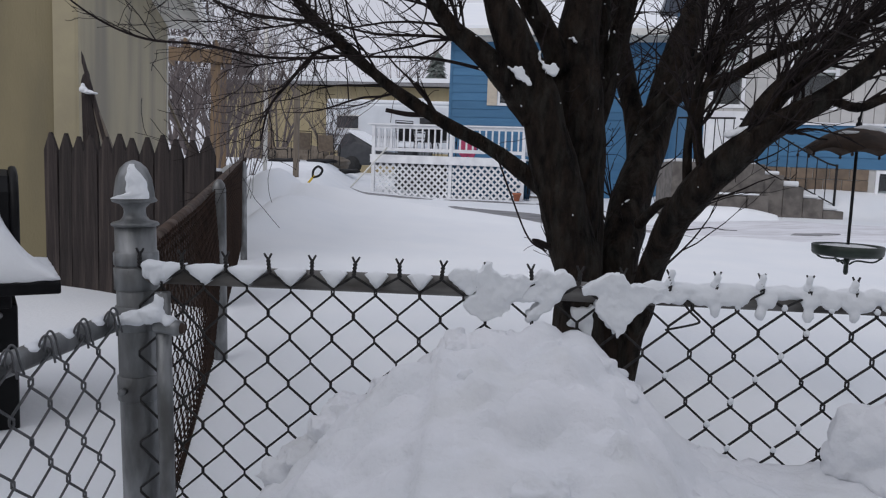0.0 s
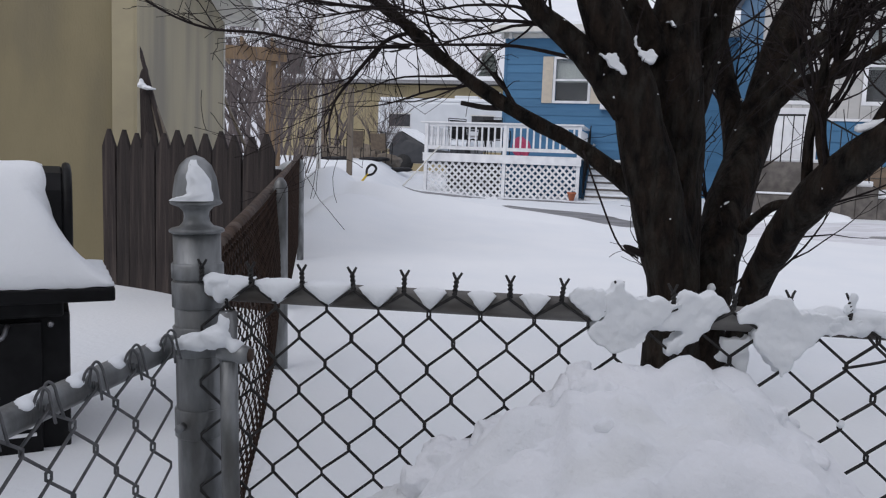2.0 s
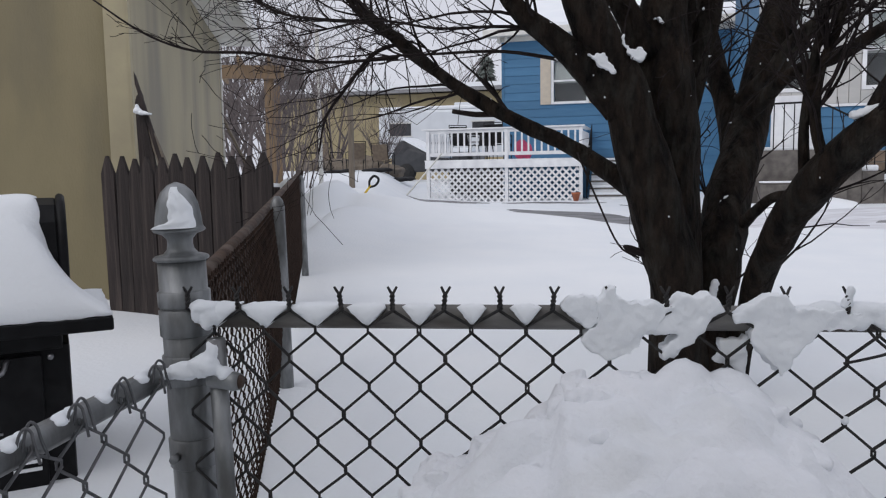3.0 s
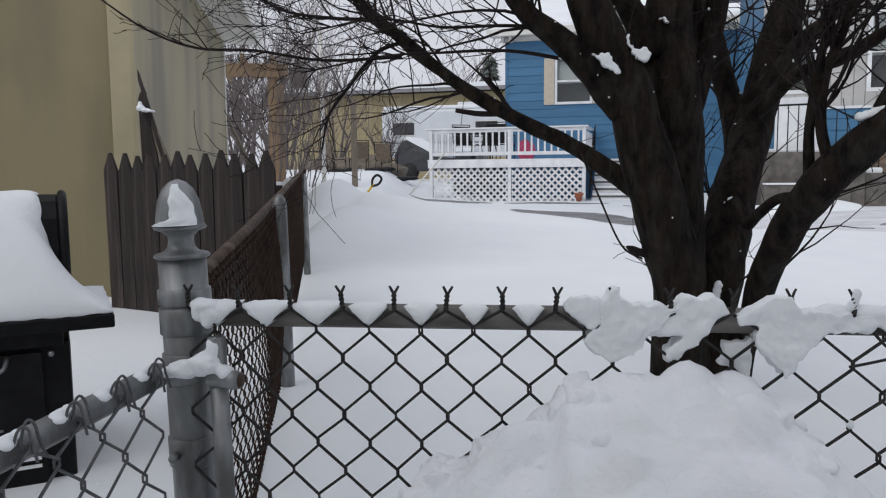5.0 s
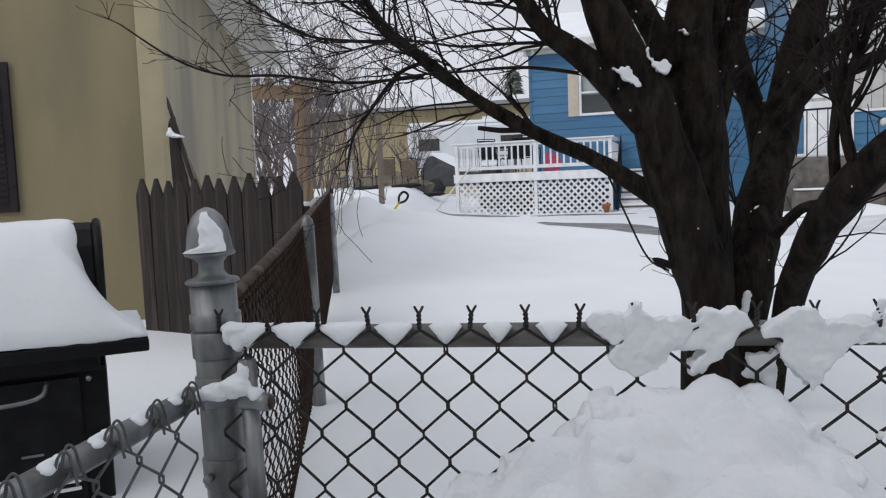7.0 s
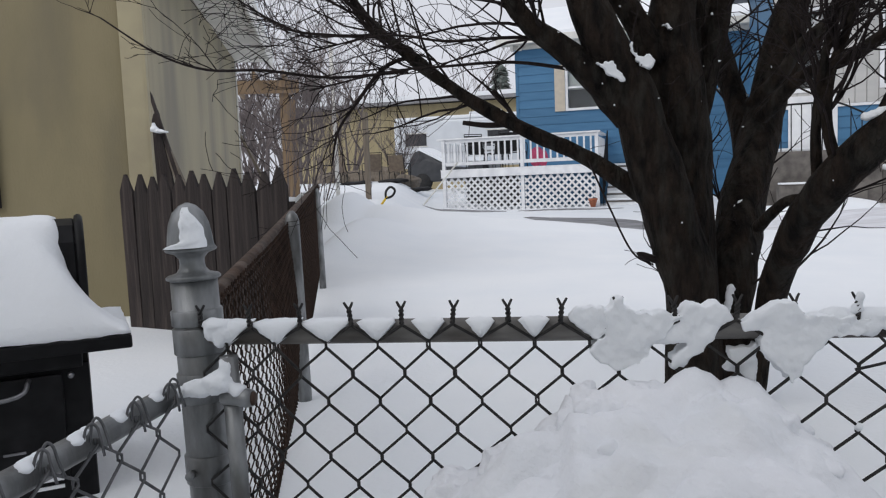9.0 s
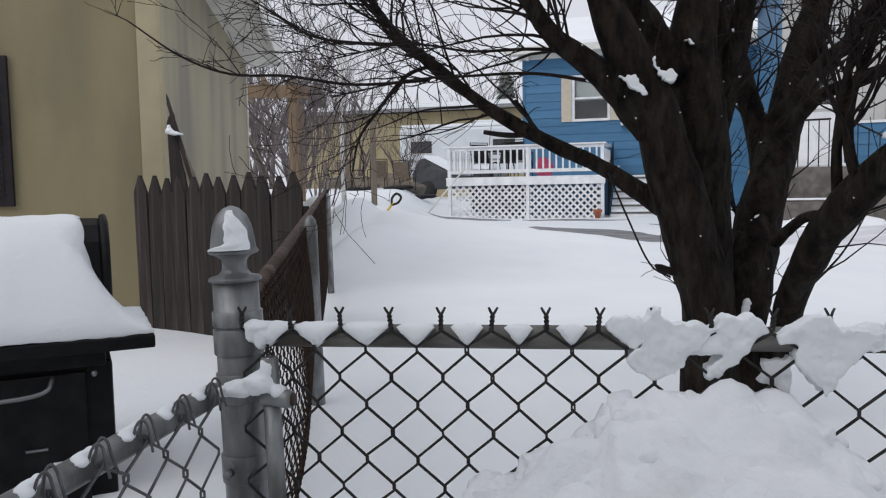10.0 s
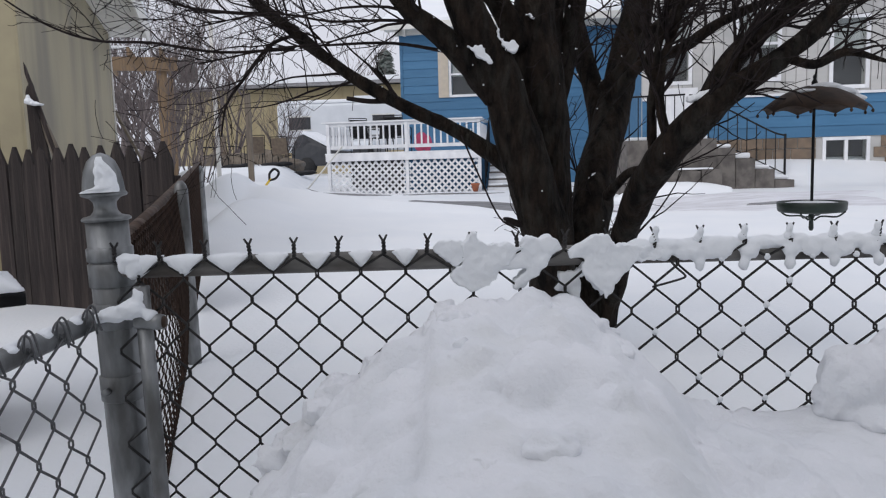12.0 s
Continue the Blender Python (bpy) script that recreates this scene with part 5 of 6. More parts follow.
blob("pink_blanket", [deck_point(2.48, 0.35, 1.84) + (0.17, 0.07, 0.26), deck_point(2.66, 0.36, 1.80) + (0.13, 0.07, 0.22), deck_point(2.55, 0.34, 1.98) + (0.09, 0.05, 0.12)], PINK, 0.02, 0.2, label="bright pink blanket bundled on the deck behind the railing", category="blanket")
p = thing("flower_pot", "small terracotta flower pot in the snow beside the deck", "pot", pose(*deck_point(3.98, -0.22, 0.52)))
lathe("bowl", [(0.06, 0), (0.10, 0.16), (0.115, 0.16), (0.115, 0.21), (0.095, 0.21), (0.085, 0.12), (0.01, 0.1)], TERRACOTTA, p, 20)
pl = thing("leaning_pole", "grey metal pole leaning against the deck railing", "pole")
tube("shaft", [deck_point(-0.45, -0.75, 0.55) + (0.022,), deck_point(0.45, -0.06, 1.78) + (0.022,)], SOFFIT, pl, 8)
tube("blade", [deck_point(-0.62, -0.8, 0.60) + (0.03,), deck_point(-0.2, -0.75, 0.60) + (0.03,)], IRON, pl, 6)


# ---- blue house ----
def siding(name, x0, x1, z0, z1, y, material, parent, expose=0.2, skip=()):
    """Lapped boards on the plane y, each one a part; skip: openings (x0, x1, z0, z1)."""
    z = z0
    while z < z1 - 0.01:
        top = min(z + expose, z1)
        cuts = [(x0, x1)]
        for a, b, c, e in skip:
            if c < top - 0.02 and e > z + 0.02:
                cuts = [s for u, v in cuts for s in ((u, min(v, a)), (max(u, b), v)) if s[1] - s[0] > 0.02]
        for u, v in cuts:
            vs = [(u, y - 0.022, z), (v, y - 0.022, z), (v, y - 0.006, top), (u, y - 0.006, top), (u, y, z), (v, y, z), (v, y, top), (u, y, top)]
            link_mesh(name, vs, [(0, 1, 2, 3), (4, 7, 6, 5), (0, 4, 5, 1), (2, 6, 7, 3), (0, 3, 7, 4), (1, 5, 6, 2)], material, parent, "", False)
        z = top


def sash_window(parent, x0, x1, z0, z1, y, shutters=None, casing=WHITE, curtain=True):
    w = boxed("window", x0, x1, y + 0.03, y + 0.036, z0, z1, GLASS, parent)
    w.visible_shadow = False
    f = 0.07
    for n, a, b, c, e in (("jamb", x0 - f, x0, z0 - f, z1 + f), ("jamb", x1, x1 + f, z0 - f, z1 + f), ("head", x0, x1, z1, z1 + f), ("sill", x0, x1, z0 - f, z0),
                          ("sash_rail", x0, x1, (z0 + z1) / 2 - 0.025, (z0 + z1) / 2 + 0.025)):
        boxed(n, a, b, y - 0.045, y + 0.028, c, e, casing, w, 0.004)
    if curtain:
        boxed("blind", x0, x1, y + 0.08, y + 0.09, z0 + (z1 - z0) * 0.45, z1, CURTAIN, w)
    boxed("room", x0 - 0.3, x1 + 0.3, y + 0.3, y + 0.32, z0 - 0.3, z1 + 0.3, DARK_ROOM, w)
    if shutters:
        for a, b in ((x0 - f - 0.30, x0 - f - 0.01), (x1 + f + 0.01, x1 + f + 0.30)):
            s = boxed("shutter", a, b, y - 0.05, y - 0.024, z0 - f, z1 + f, shutters, parent, 0.004, "cream louvred shutter")
            z = z0
            while z < z1 - 0.05:
                boxed("louvre", a + 0.04, b - 0.04, y - 0.057, y - 0.052, z, z + 0.045, shutters, s)
                z += 0.075
    return w


def build_blue_house():
    h = thing("blue_house", "blue lap-sided house with white trim and a snowy roof", "house", pose(-0.55, 21.2, 0.09, 0, 0, BLOCK))
    L, H, B = 8.0, 5.05, 2.35
    op = (1.45, 2.35, 3.18, 4.32)
    door = (3.45, 4.35, 1.62, 3.70)
    bm = bmesh.new()
    box(bm, 0, op[0], 0, 0.16, 0.3, H)
    box(bm, op[1], door[0], 0, 0.16, 0.3, H)
    box(bm, door[1], L, 0, 0.16, 0.3, H)
    box(bm, op[0], op[1], 0, 0.16, 0.3, op[2])
    box(bm, op[0], op[1], 0, 0.16, op[3], H)
    box(bm, door[0], door[1], 0, 0.16, door[3], H)
    box(bm, door[0], door[1], 0, 0.16, 0.3, door[2])
    part("front_wall", bm, BLUE, h)
    bm = bmesh.new()
    box(bm, 0, 0.16, 0.16, 6, 0.3, H)
    box(bm, L - 0.16, L, 0.16, 6, 0.3, H)
    box(bm, 0.16, L - 0.16, 5.84, 6, 0.3, H)
    part("rear_wall", bm, BLUE, h)
    siding("siding_board", 0, L, 2.3, H, -0.002, BLUE, h, 0.235, (op, door))
    siding("siding_board", 0, L, 0.9, 2.3, -0.002, BLUE, h, 0.235, (op, door))
    boxed("corner_board", -0.03, 0.05, -0.035, -0.026, 2.3, H, BLUE, h)
    sash_window(h, *op, 0.0, SHUTTER_CREAM)
    dr = boxed("door", door[0] + 0.01, door[1] - 0.01, 0.04, 0.09, door[2], door[3] - 0.01, WHITE, h, 0.006, "white panelled entry door")
    boxed("door_pane", door[0] + 0.2, door[1] - 0.2, 0.030, 0.038, door[2] + 1.1, door[3] - 0.25, GLASS, dr)
    boxed("mailbox", 2.72, 2.98, -0.20, -0.03, 2.95, 3.15, WHITE, h, 0.01, "white wall box with a snowy top")
    # roof with deep white eave
    bm = bmesh.new()
    vs = []
    for x in (-0.45, L + 0.3):
        for y, z in ((-0.5, H + 0.02), (3.0, H + 1.35), (6.5, H + 0.02), (6.5, H + 0.12), (3.0, H + 1.47), (-0.5, H + 0.12)):
            vs.append(bm.verts.new((x, y, z)))
    a, b = vs[:6], vs[6:]
    bm.faces.new(a)
    bm.faces.new(b[::-1])
    for i in range(6):
        j = (i + 1) % 6
        bm.faces.new((a[j], a[i], b[i], b[j]))
    part("roof", bm, SHINGLE, h)
    boxed("fascia", -0.46, L + 0.3, -0.53, -0.503, H - 0.06, H + 0.13, SOFFIT, h, 0.004, "pale grey fascia and gutter")
    boxed("soffit", -0.4, L + 0.28, -0.49, -0.03, H - 0.04, H - 0.005, SOFFIT, h)
    boxed("cornice", -0.12, L, -0.13, -0.028, H - 0.16, H - 0.045, SOFFIT, h)
    for k in range(2):
        boxed("bracket", -0.10 + k * 0.22, -0.02 + k * 0.22, -0.3, -0.14, H - 0.2, H - 0.045, SOFFIT, h)
    bm = bmesh.new()
    vs = [bm.verts.new(c) for c in ((-0.45, -0.5, H + 0.124), (L + 0.3, -0.5, H + 0.124), (L + 0.3, 3.0, H + 1.474), (-0.45, 3.0, H + 1.474),
                                    (-0.45, -0.48, H + 0.22), (L + 0.3, -0.48, H + 0.22), (L + 0.3, 3.0, H + 1.58), (-0.45, 3.0, H + 1.58))]
    for q in ((3, 2, 1, 0), (4, 5, 6, 7), (0, 1, 5, 4), (1, 2, 6, 5), (2, 3, 7, 6), (3, 0, 4, 7)):
        bm.faces.new([vs[k] for k in q])
    part("roof_snow", bm, SNOW, h, "layer of snow")
    bm = bmesh.new()
    for x in (0.01, L - 0.01):
        v = [bm.verts.new(c) for c in ((x, 0, H), (x, 6, H), (x, 3, H + 1.3))]
        bm.faces.new(v)
    part("gable", bm, BLUE, h)
    # steps beside the deck
    st = thing("deck_steps", "snow-covered wooden steps with a black iron rail beside the deck", "steps", pose(*deck_point(4.24, 0.35, 0), 0, 0, BLOCK))
    for k in range(6):
        boxed("tread", 0, 1.1, k * 0.27, k * 0.27 + 0.30, 0.60 + k * 0.18, 0.64 + k * 0.18, CONCRETE, st, 0.004)
        boxed("riser", 0, 1.1, k * 0.27 + 0.02, k * 0.27 + 0.05, 0.42 + k * 0.18, 0.598 + k * 0.18, WHITE, st)
        boxed("snow_layer", 0.02, 1.08, k * 0.27 + 0.01, k * 0.27 + 0.26, 0.642 + k * 0.18, 0.70 + k * 0.18, SNOW, st, 0.02)
    tube("handrail", [(-0.05, -0.05, 1.45, 0.018), (-0.05, 1.5, 2.5, 0.018)], IRON, st, 8)
    for k in range(8):
        t = k / 7
        tube("spindle", [(-0.05, -0.05 + 1.55 * t, 0.55 + 1.05 * t, 0.011), (-0.05, -0.05 + 1.55 * t, 1.45 + 1.05 * t, 0.011)], IRON, st, 6)


build_blue_house()


# ---- porch wing with stone base and concrete steps ----
def build_wing():
    h = thing("porch_house", "house wing with ivory upper walls, blue skirt and tan stone base", "house", pose(4.25, 13.6, 0, 0, 0, BLOCK))
    L, D = 11.0, 5.0
    wins = [(0.35, 0.85, 2.75, 4.1), (1.75, 2.45, 2.75, 4.0), (3.43, 3.99, 2.56, 3.76)]
    bay = 4.53
    low = (3.34, 4.05, 1.15, 1.55)
    bm = bmesh.new()
    edges = [0.0] + [e for w in wins for e in w[:2]] + [L]
    for k in range(0, len(edges), 2):
        box(bm, edges[k], edges[k + 1], 0, 0.16, 2.42, 5.4)
    for w in wins:
        box(bm, w[0], w[1], 0, 0.16, 2.42, w[2])
        box(bm, w[0], w[1], 0, 0.16, w[3], 5.4)
    box(bm, 0, low[0], 0, 0.16, 0.2, 2.42)
    box(bm, low[1], L, 0, 0.16, 0.2, 2.42)
    box(bm, low[0], low[1], 0, 0.16, 0.2, low[2])
    box(bm, low[0], low[1], 0, 0.16, low[3], 2.42)
    part("front_wall", bm, IVORY, h)
    bm = bmesh.new()
    box(bm, 0, 0.16, 0.16, D, 0.2, 5.4)
    box(bm, L - 0.16, L, 0.16, D, 0.2, 5.4)
    box(bm, 0.16, L - 0.16, D - 0.16, D, 0.2, 5.4)
    part("side_wall", bm, BLUE, h, "blue side wall")
    holes = [(a - 0.07, b + 0.07, c - 0.07, e + 0.07) for a, b, c, e in wins]
    x = 0.0
    while x < bay - 0.01:
        e = min(x + 0.186, bay)
        spans = [(2.455, 5.4)]
        for a, b, c, d in holes:
            if a < e - 0.02 and b > x + 0.02:
                spans = [(2.455, c), (d, 5.4)]
        for z0, z1 in spans:
            if z1 - z0 > 0.03:
                boxed("wall_board", x, e - 0.012, -0.026, -0.003, z0, z1, IVORY, h)
        x += 0.186
    siding("siding_board", bay + 0.09, L, 2.45, 5.4, -0.003, BLUE, h, 0.22)
    boxed("corner_board", bay, bay + 0.085, -0.04, -0.003, 2.455, 5.4, WHITE, h, 0.004)
    siding("siding_board", 0, L, 1.62, 2.44, -0.004, BLUE, h, 0.205)
    boxed("water_table", 0, L, -0.05, -0.03, 2.40, 2.45, WHITE, h, 0.004)
    for w in wins:
        sash_window(h, *w, 0.0)
    # stone base: courses of blocks
    rng = random.Random(4)
    for r in range(5):
        x = -0.02 - rng.random() * 0.2
        z = 0.62 + r * 0.2
        while x < L:
            ln = rng.uniform(0.28, 0.5)
            u, v = max(0, x), min(L, x + ln - 0.014)
            if not (u < low[1] + 0.07 and v > low[0] - 0.07 and z + 0.19 > low[2] - 0.06 and z < low[3] + 0.06) and v - u > 0.05:
                boxed("stone", u, v, -0.03, -0.002, z, z + 0.188, STONE, h, 0.006)
            x += ln
    w = boxed("basement_window", low[0], low[1], 0.02, 0.026, low[2], low[3], GLASS, h)
    f = 0.06
    for n, a, b, c, e in (("jamb", low[0] - f, low[0], low[2] - f, low[3] + f), ("jamb", low[1], low[1] + f, low[2] - f, low[3] + f), ("head", low[0], low[1], low[3], low[3] + f), ("sill", low[0], low[1], low[2] - f, low[2]),
                          ("mullion", (low[0] + low[1]) / 2 - 0.03, (low[0] + low[1]) / 2 + 0.03, low[2], low[3])):
        boxed(n, a, b, -0.045, 0.018, c, e, WHITE, w, 0.004)
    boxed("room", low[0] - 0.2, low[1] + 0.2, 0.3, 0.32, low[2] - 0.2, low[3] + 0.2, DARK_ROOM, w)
    boxed("door", 0.22, 1.02, -0.06, -0.03, 1.64, 2.62, WHITE, h, 0.006, "white lower door panel")
    # Roof lies out of view; its overhang is deepened to shade the ivory wall.
    bm = bmesh.new()
    box(bm, -0.4, L + 0.4, -1.5, D + 0.4, 5.42, 5.56, 0.01)
    part("roof", bm, SHINGLE, h)
    boxed("roof_snow", -0.38, L + 0.38, -1.48, D + 0.38, 5.565, 5.72, SNOW, h, 0.04)


build_wing()


def build_steps():
    s = thing("concrete_steps", "weathered concrete landing and steps with snow and a black iron railing", "steps", pose(3.52, 11.95, 0, 0, 0, -4))
    boxed("landing", 0.0, 1.52, 0.0, 1.5, 0.5, 1.62, CONCRETE, s, 0.015)
    for k in range(4):
        z = 1.45 - k * 0.19
        boxed("step_block", 1.525 + k * 0.335, 1.855 + k * 0.335, 0.05, 1.45, 0.5, z, CONCRETE, s, 0.015)
        boxed("step_snow", 1.58 + k * 0.335, 1.85 + k * 0.335, 0.28, 1.42, z + 0.002, z + 0.07 + 0.03 * (k == 1), SNOW, s, 0.03)
    boxed("landing_snow", 0.1, 1.45, 0.3, 1.45, 1.622, 1.68, SNOW, s, 0.02)
    boxed("curb_wall", 0.2, 1.10, -0.55, -0.28, 0.4, 1.08, CONCRETE, s, 0.02)
    boxed("curb_post", 1.11, 1.44, -0.58, -0.25, 0.4, 1.10, CONCRETE, s, 0.02, "squat brownish concrete post")
    boxed("curb_snow", 0.22, 1.30, -0.54, -0.29, 1.102, 1.13, SNOW, s, 0.012)
    # iron railing down the steps
    y = 0.75
    tube("handrail", smooth_line([(1.25, y, 2.42, 0.016), (1.55, y, 2.35, 0.016), (2.65, y, 1.76, 0.016), (2.96, y, 1.65, 0.016)], 4), IRON, s, 8)
    tube("lower_bar", [(1.5, y, 1.70, 0.011), (2.94, y, 0.98, 0.011)], IRON, s, 6)
    tube("newel", [(2.96, y, 0.6, 0.022), (2.96, y, 1.68, 0.022)], IRON, s, 8)
    for k in range(8):
        x = 1.6 + k * 0.17
        tube("spindle", [(x, y, 1.70 - (x - 1.5) * 0.50, 0.009), (x, y, 2.34 - (x - 1.6) * 0.53, 0.009)], IRON, s, 6)
    # railing round the landing
    tube("handrail", [(0.05, 0.1, 2.36, 0.016), (1.0, 0.1, 2.38, 0.016)], IRON, s, 8)
    for k in range(7):
        tube("spindle", [(0.05 + k * 0.155, 0.1, 1.622, 0.009), (0.05 + k * 0.155, 0.1, 2.36, 0.009)], IRON, s, 6)


build_steps()
blob("snow_bank", [(4.3, 11.2, 0.66, 0.75, 0.35, 0.28), (3.7, 11.3, 0.6, 0.6, 0.35, 0.2), (5.1, 11.35, 0.6, 0.5, 0.25, 0.14)], SNOW, 0.04, 0.15, label="bank of drifted snow before the concrete wall")


def patch(name, cx, cy, rx, ry, turn, lift, seed, label, material=ASPHALT):
    """A bare, scraped place that shows through thin snow."""
    rng = random.Random(seed)
    verts, faces = [(cx, cy, ground_z(cx, cy) + lift)], []
    n, rings = 40, 7
    ph = [rng.uniform(0, 6.3) for _ in range(4)]
    for r in range(1, rings + 1):
        for k in range(n):
            a = 2 * math.pi * k / n
            w = 1 + 0.10 * math.sin(3 * a + ph[0]) + 0.10 * math.sin(5 * a + ph[1]) + 0.07 * math.sin(9 * a + ph[2])
            u, v = rx * w * math.cos(a) * r / rings, ry * w * math.sin(a) * r / rings
            c, s = math.cos(radians(turn)), math.sin(radians(turn))
            x, y = cx + u * c - v * s, cy + u * s + v * c
            verts.append((x, y, ground_z(x, y) + lift * (1 if r < rings else -3)))
    for k in range(n):
        faces.append((0, 1 + k, 1 + (k + 1) % n))
    for r in range(rings - 1):
        for k in range(n):
            a, b = 1 + r * n + k, 1 + r * n + (k + 1) % n
            faces.append((a, a + n, b + n, b))
    tagged(link_mesh(name, verts, faces, material), label, "driveway", kind="structure")


patch("driveway", 1.0, 11.8, 3.2, 0.78, -64, 0.012, 1, "scraped grey driveway showing through thin snow")
patch("driveway", -1.9, 18.3, 1.1, 0.35, -12, 0.012, 2, "bare patch of paving beside the deck")
patch("packed_snow", 4.3, 9.6, 2.6, 1.5, -6, 0.008, 6, "trampled greyish packed snow before the steps", TRAMPLED)
patch("driveway", 4.6, 8.9, 0.35, 0.12, 5, 0.020, 3, "small bare patch in the packed snow")
patch("driveway", 0.6, 17.6, 1.3, 0.25, -12, 0.012, 4, "thinly snowed paving before the deck")


# ---- things at the back of the yard ----
def build_shovel():
    s = thing("snow_shovel", "snow shovel with a yellow and black grip stuck in the snow", "shovel", pose(-2.74, 12.2, 1.04, 0, 38, 0) @ Matrix.Diagonal((1.1, 1.1, 1.1, 1)))
    tube("shaft", [(0, 0, -0.5, 0.018), (0, 0, 0.12, 0.018)], YELLOW, s, 10)
    tube("grip", smooth_line([(0, 0, 0.08, 0.018), (-0.06, 0, 0.17, 0.02), (-0.045, 0, 0.27, 0.02), (0.045, 0, 0.27, 0.02), (0.06, 0, 0.17, 0.02), (0, 0, 0.08, 0.018)], 4), IRON, s, 8, "black loop grip")


build_shovel()
w = thing("wooden_post", "weathered square timber post standing in the yard", "post", pose(-3.37, 13.9, 0))
boxed("timber", -0.05, 0.05, -0.05, 0.05, 0.8, 2.78, POSTWOOD, w, 0.006)
w = thing("light_pole", "slim pale grey metal pole behind the bushes", "pole", pose(-4.6, 16.2, 0))
tube("shaft", [(0, 0, 0.8, 0.05), (0, 0, 4.6, 0.045)], SOFFIT, w, 12)


def build_pergola():
    g = thing("pergola", "raw pine pergola frame with beams", "pergola", pose(-4.92, 13.7, 0, 0, 0, LOT))
    for x, y in ((0, 0), (-2.6, 0), (0, 2.6), (-2.6, 2.6)):
        boxed("post", x - 0.09, x + 0.09, y - 0.09, y + 0.09, 0.7, 3.38, PINE, g, 0.008)
    for y in (0,):
        boxed("beam", -3.0, 0.3, y - 0.16, y - 0.095, 3.2, 3.45, PINE, g, 0.006)
    for k in range(6):
        boxed("rafter", -2.8 + k * 0.56, -2.75 + k * 0.56, -0.4, 3.0, 3.455, 3.6, PINE, g, 0.004)
    boxed("snow_strip", -2.95, 0.25, -0.17, -0.09, 3.605, 3.65, SNOW, g, 0.01)


build_pergola()
for x, y, a in ((-6.0, 22.6, 150), (-5.3, 23.2, 200), (-4.45, 23.4, 170), (-6.7, 23.2, 120)):
    sling_chair((x, y, ground_z(x, y) - 0.06), a, "patio chairs in the yard")
for x, y, sx in ((-5.6, 22.0, 0.5), (-4.5, 22.4, 0.5), (-3.9, 22.8, 0.6)):
    z = ground_z(x, y)
    blob("yard_clutter", [(x, y, z + 0.03, sx * 0.6, 0.2, 0.07), (x + sx * 0.5, y + 0.1, z + 0.05, 0.26, 0.2, 0.07), (x - sx * 0.4, y, z + 0.03, 0.26, 0.16, 0.06)], IRON, 0.03, 0.35, label="dark low clutter half buried in snow", category="clutter")
for x, y, w, h in ((-6.9, 24.2, 0.55, 0.34), (-6.1, 24.4, 0.5, 0.28), (-5.2, 24.3, 0.6, 0.36), (-4.4, 24.1, 0.5, 0.24)):
    z = ground_z(x, y)
    blob("yard_clutter", [(x, y, z + h * 0.35, w, 0.3, h), (x + w * 0.5, y + 0.1, z + h * 0.3, w * 0.5, 0.3, h * 0.8), (x - w * 0.6, y, z + 0.05, w * 0.4, 0.25, h * 0.7)], POSTWOOD, 0.03, 0.45, label="grey-brown stacked lumber and clutter in the snow", category="clutter")
blob("tarp", [(-2.35, 5.95, 1.22, 0.22, 0.15, 0.05), (-2.15, 5.9, 1.26, 0.1, 0.1, 0.06)], SNOW, 0.015, 0.2, label="snow-covered tarpaulin behind the side fence", category="tarpaulin")


def shrub(name, at, height, spread, stems, seed, material, label, category="shrub", r0=0.012, levels=3):
    s = thing(name, label, category, pose(*at))
    rng = random.Random(seed)
    tv, tf = [], []

    def grow(p, d, r, length, level):
        pts, q = [], Vector(p)
        for i in range(4):
            pts.append((q.x, q.y, q.z, r * (1 - 0.22 * i)))
            d = (d + Vector((rng.uniform(-1, 1), rng.uniform(-1, 1), rng.uniform(-0.4, 0.9))) * 0.16).normalized()
            q = q + d * length / 3
        v, f = tube_geo(pts, 4, False)
        n = len(tv)
        tv.extend(v)
        tf.extend([tuple(k + n for k in x) for x in f])
        if level < levels:
            for _ in range(rng.choice((2, 3, 3))):
                i = rng.randint(1, 3)
                grow(pts[i][:3], d + Vector((rng.uniform(-1, 1), rng.uniform(-1, 1), rng.uniform(-0.3, 0.8))) * 0.75, r * 0.62, length * rng.uniform(0.45, 0.75), level + 1)

    for _ in range(stems):
        a = rng.uniform(0, 6.28)
        grow((math.cos(a) * 0.12 * spread, math.sin(a) * 0.12 * spread, 0), Vector((math.cos(a) * spread, math.sin(a) * spread, 1.4)).normalized(), r0, height * rng.uniform(0.4, 0.6), 0)
    tagged(link_mesh("branchwork", tv, tf, material, s), kind="stuff")


shrub("shrub", (-4.75, 24.8, 1.35), 2.6, 0.5, 16, 1, HAZY_TWIG, "bare grey-brown shrub before the camper", "shrub", 0.02)
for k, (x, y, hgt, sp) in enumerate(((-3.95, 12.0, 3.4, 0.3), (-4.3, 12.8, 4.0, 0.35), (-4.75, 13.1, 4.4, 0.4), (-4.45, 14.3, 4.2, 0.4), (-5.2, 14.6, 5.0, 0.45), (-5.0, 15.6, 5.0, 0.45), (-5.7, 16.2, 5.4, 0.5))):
    shrub("sapling", (x, y, ground_z(x, y) - 0.2), hgt, sp, 5, 20 + k, HAZY_TWIG, "tall bare saplings behind the side fence", "sapling", 0.012, 4)
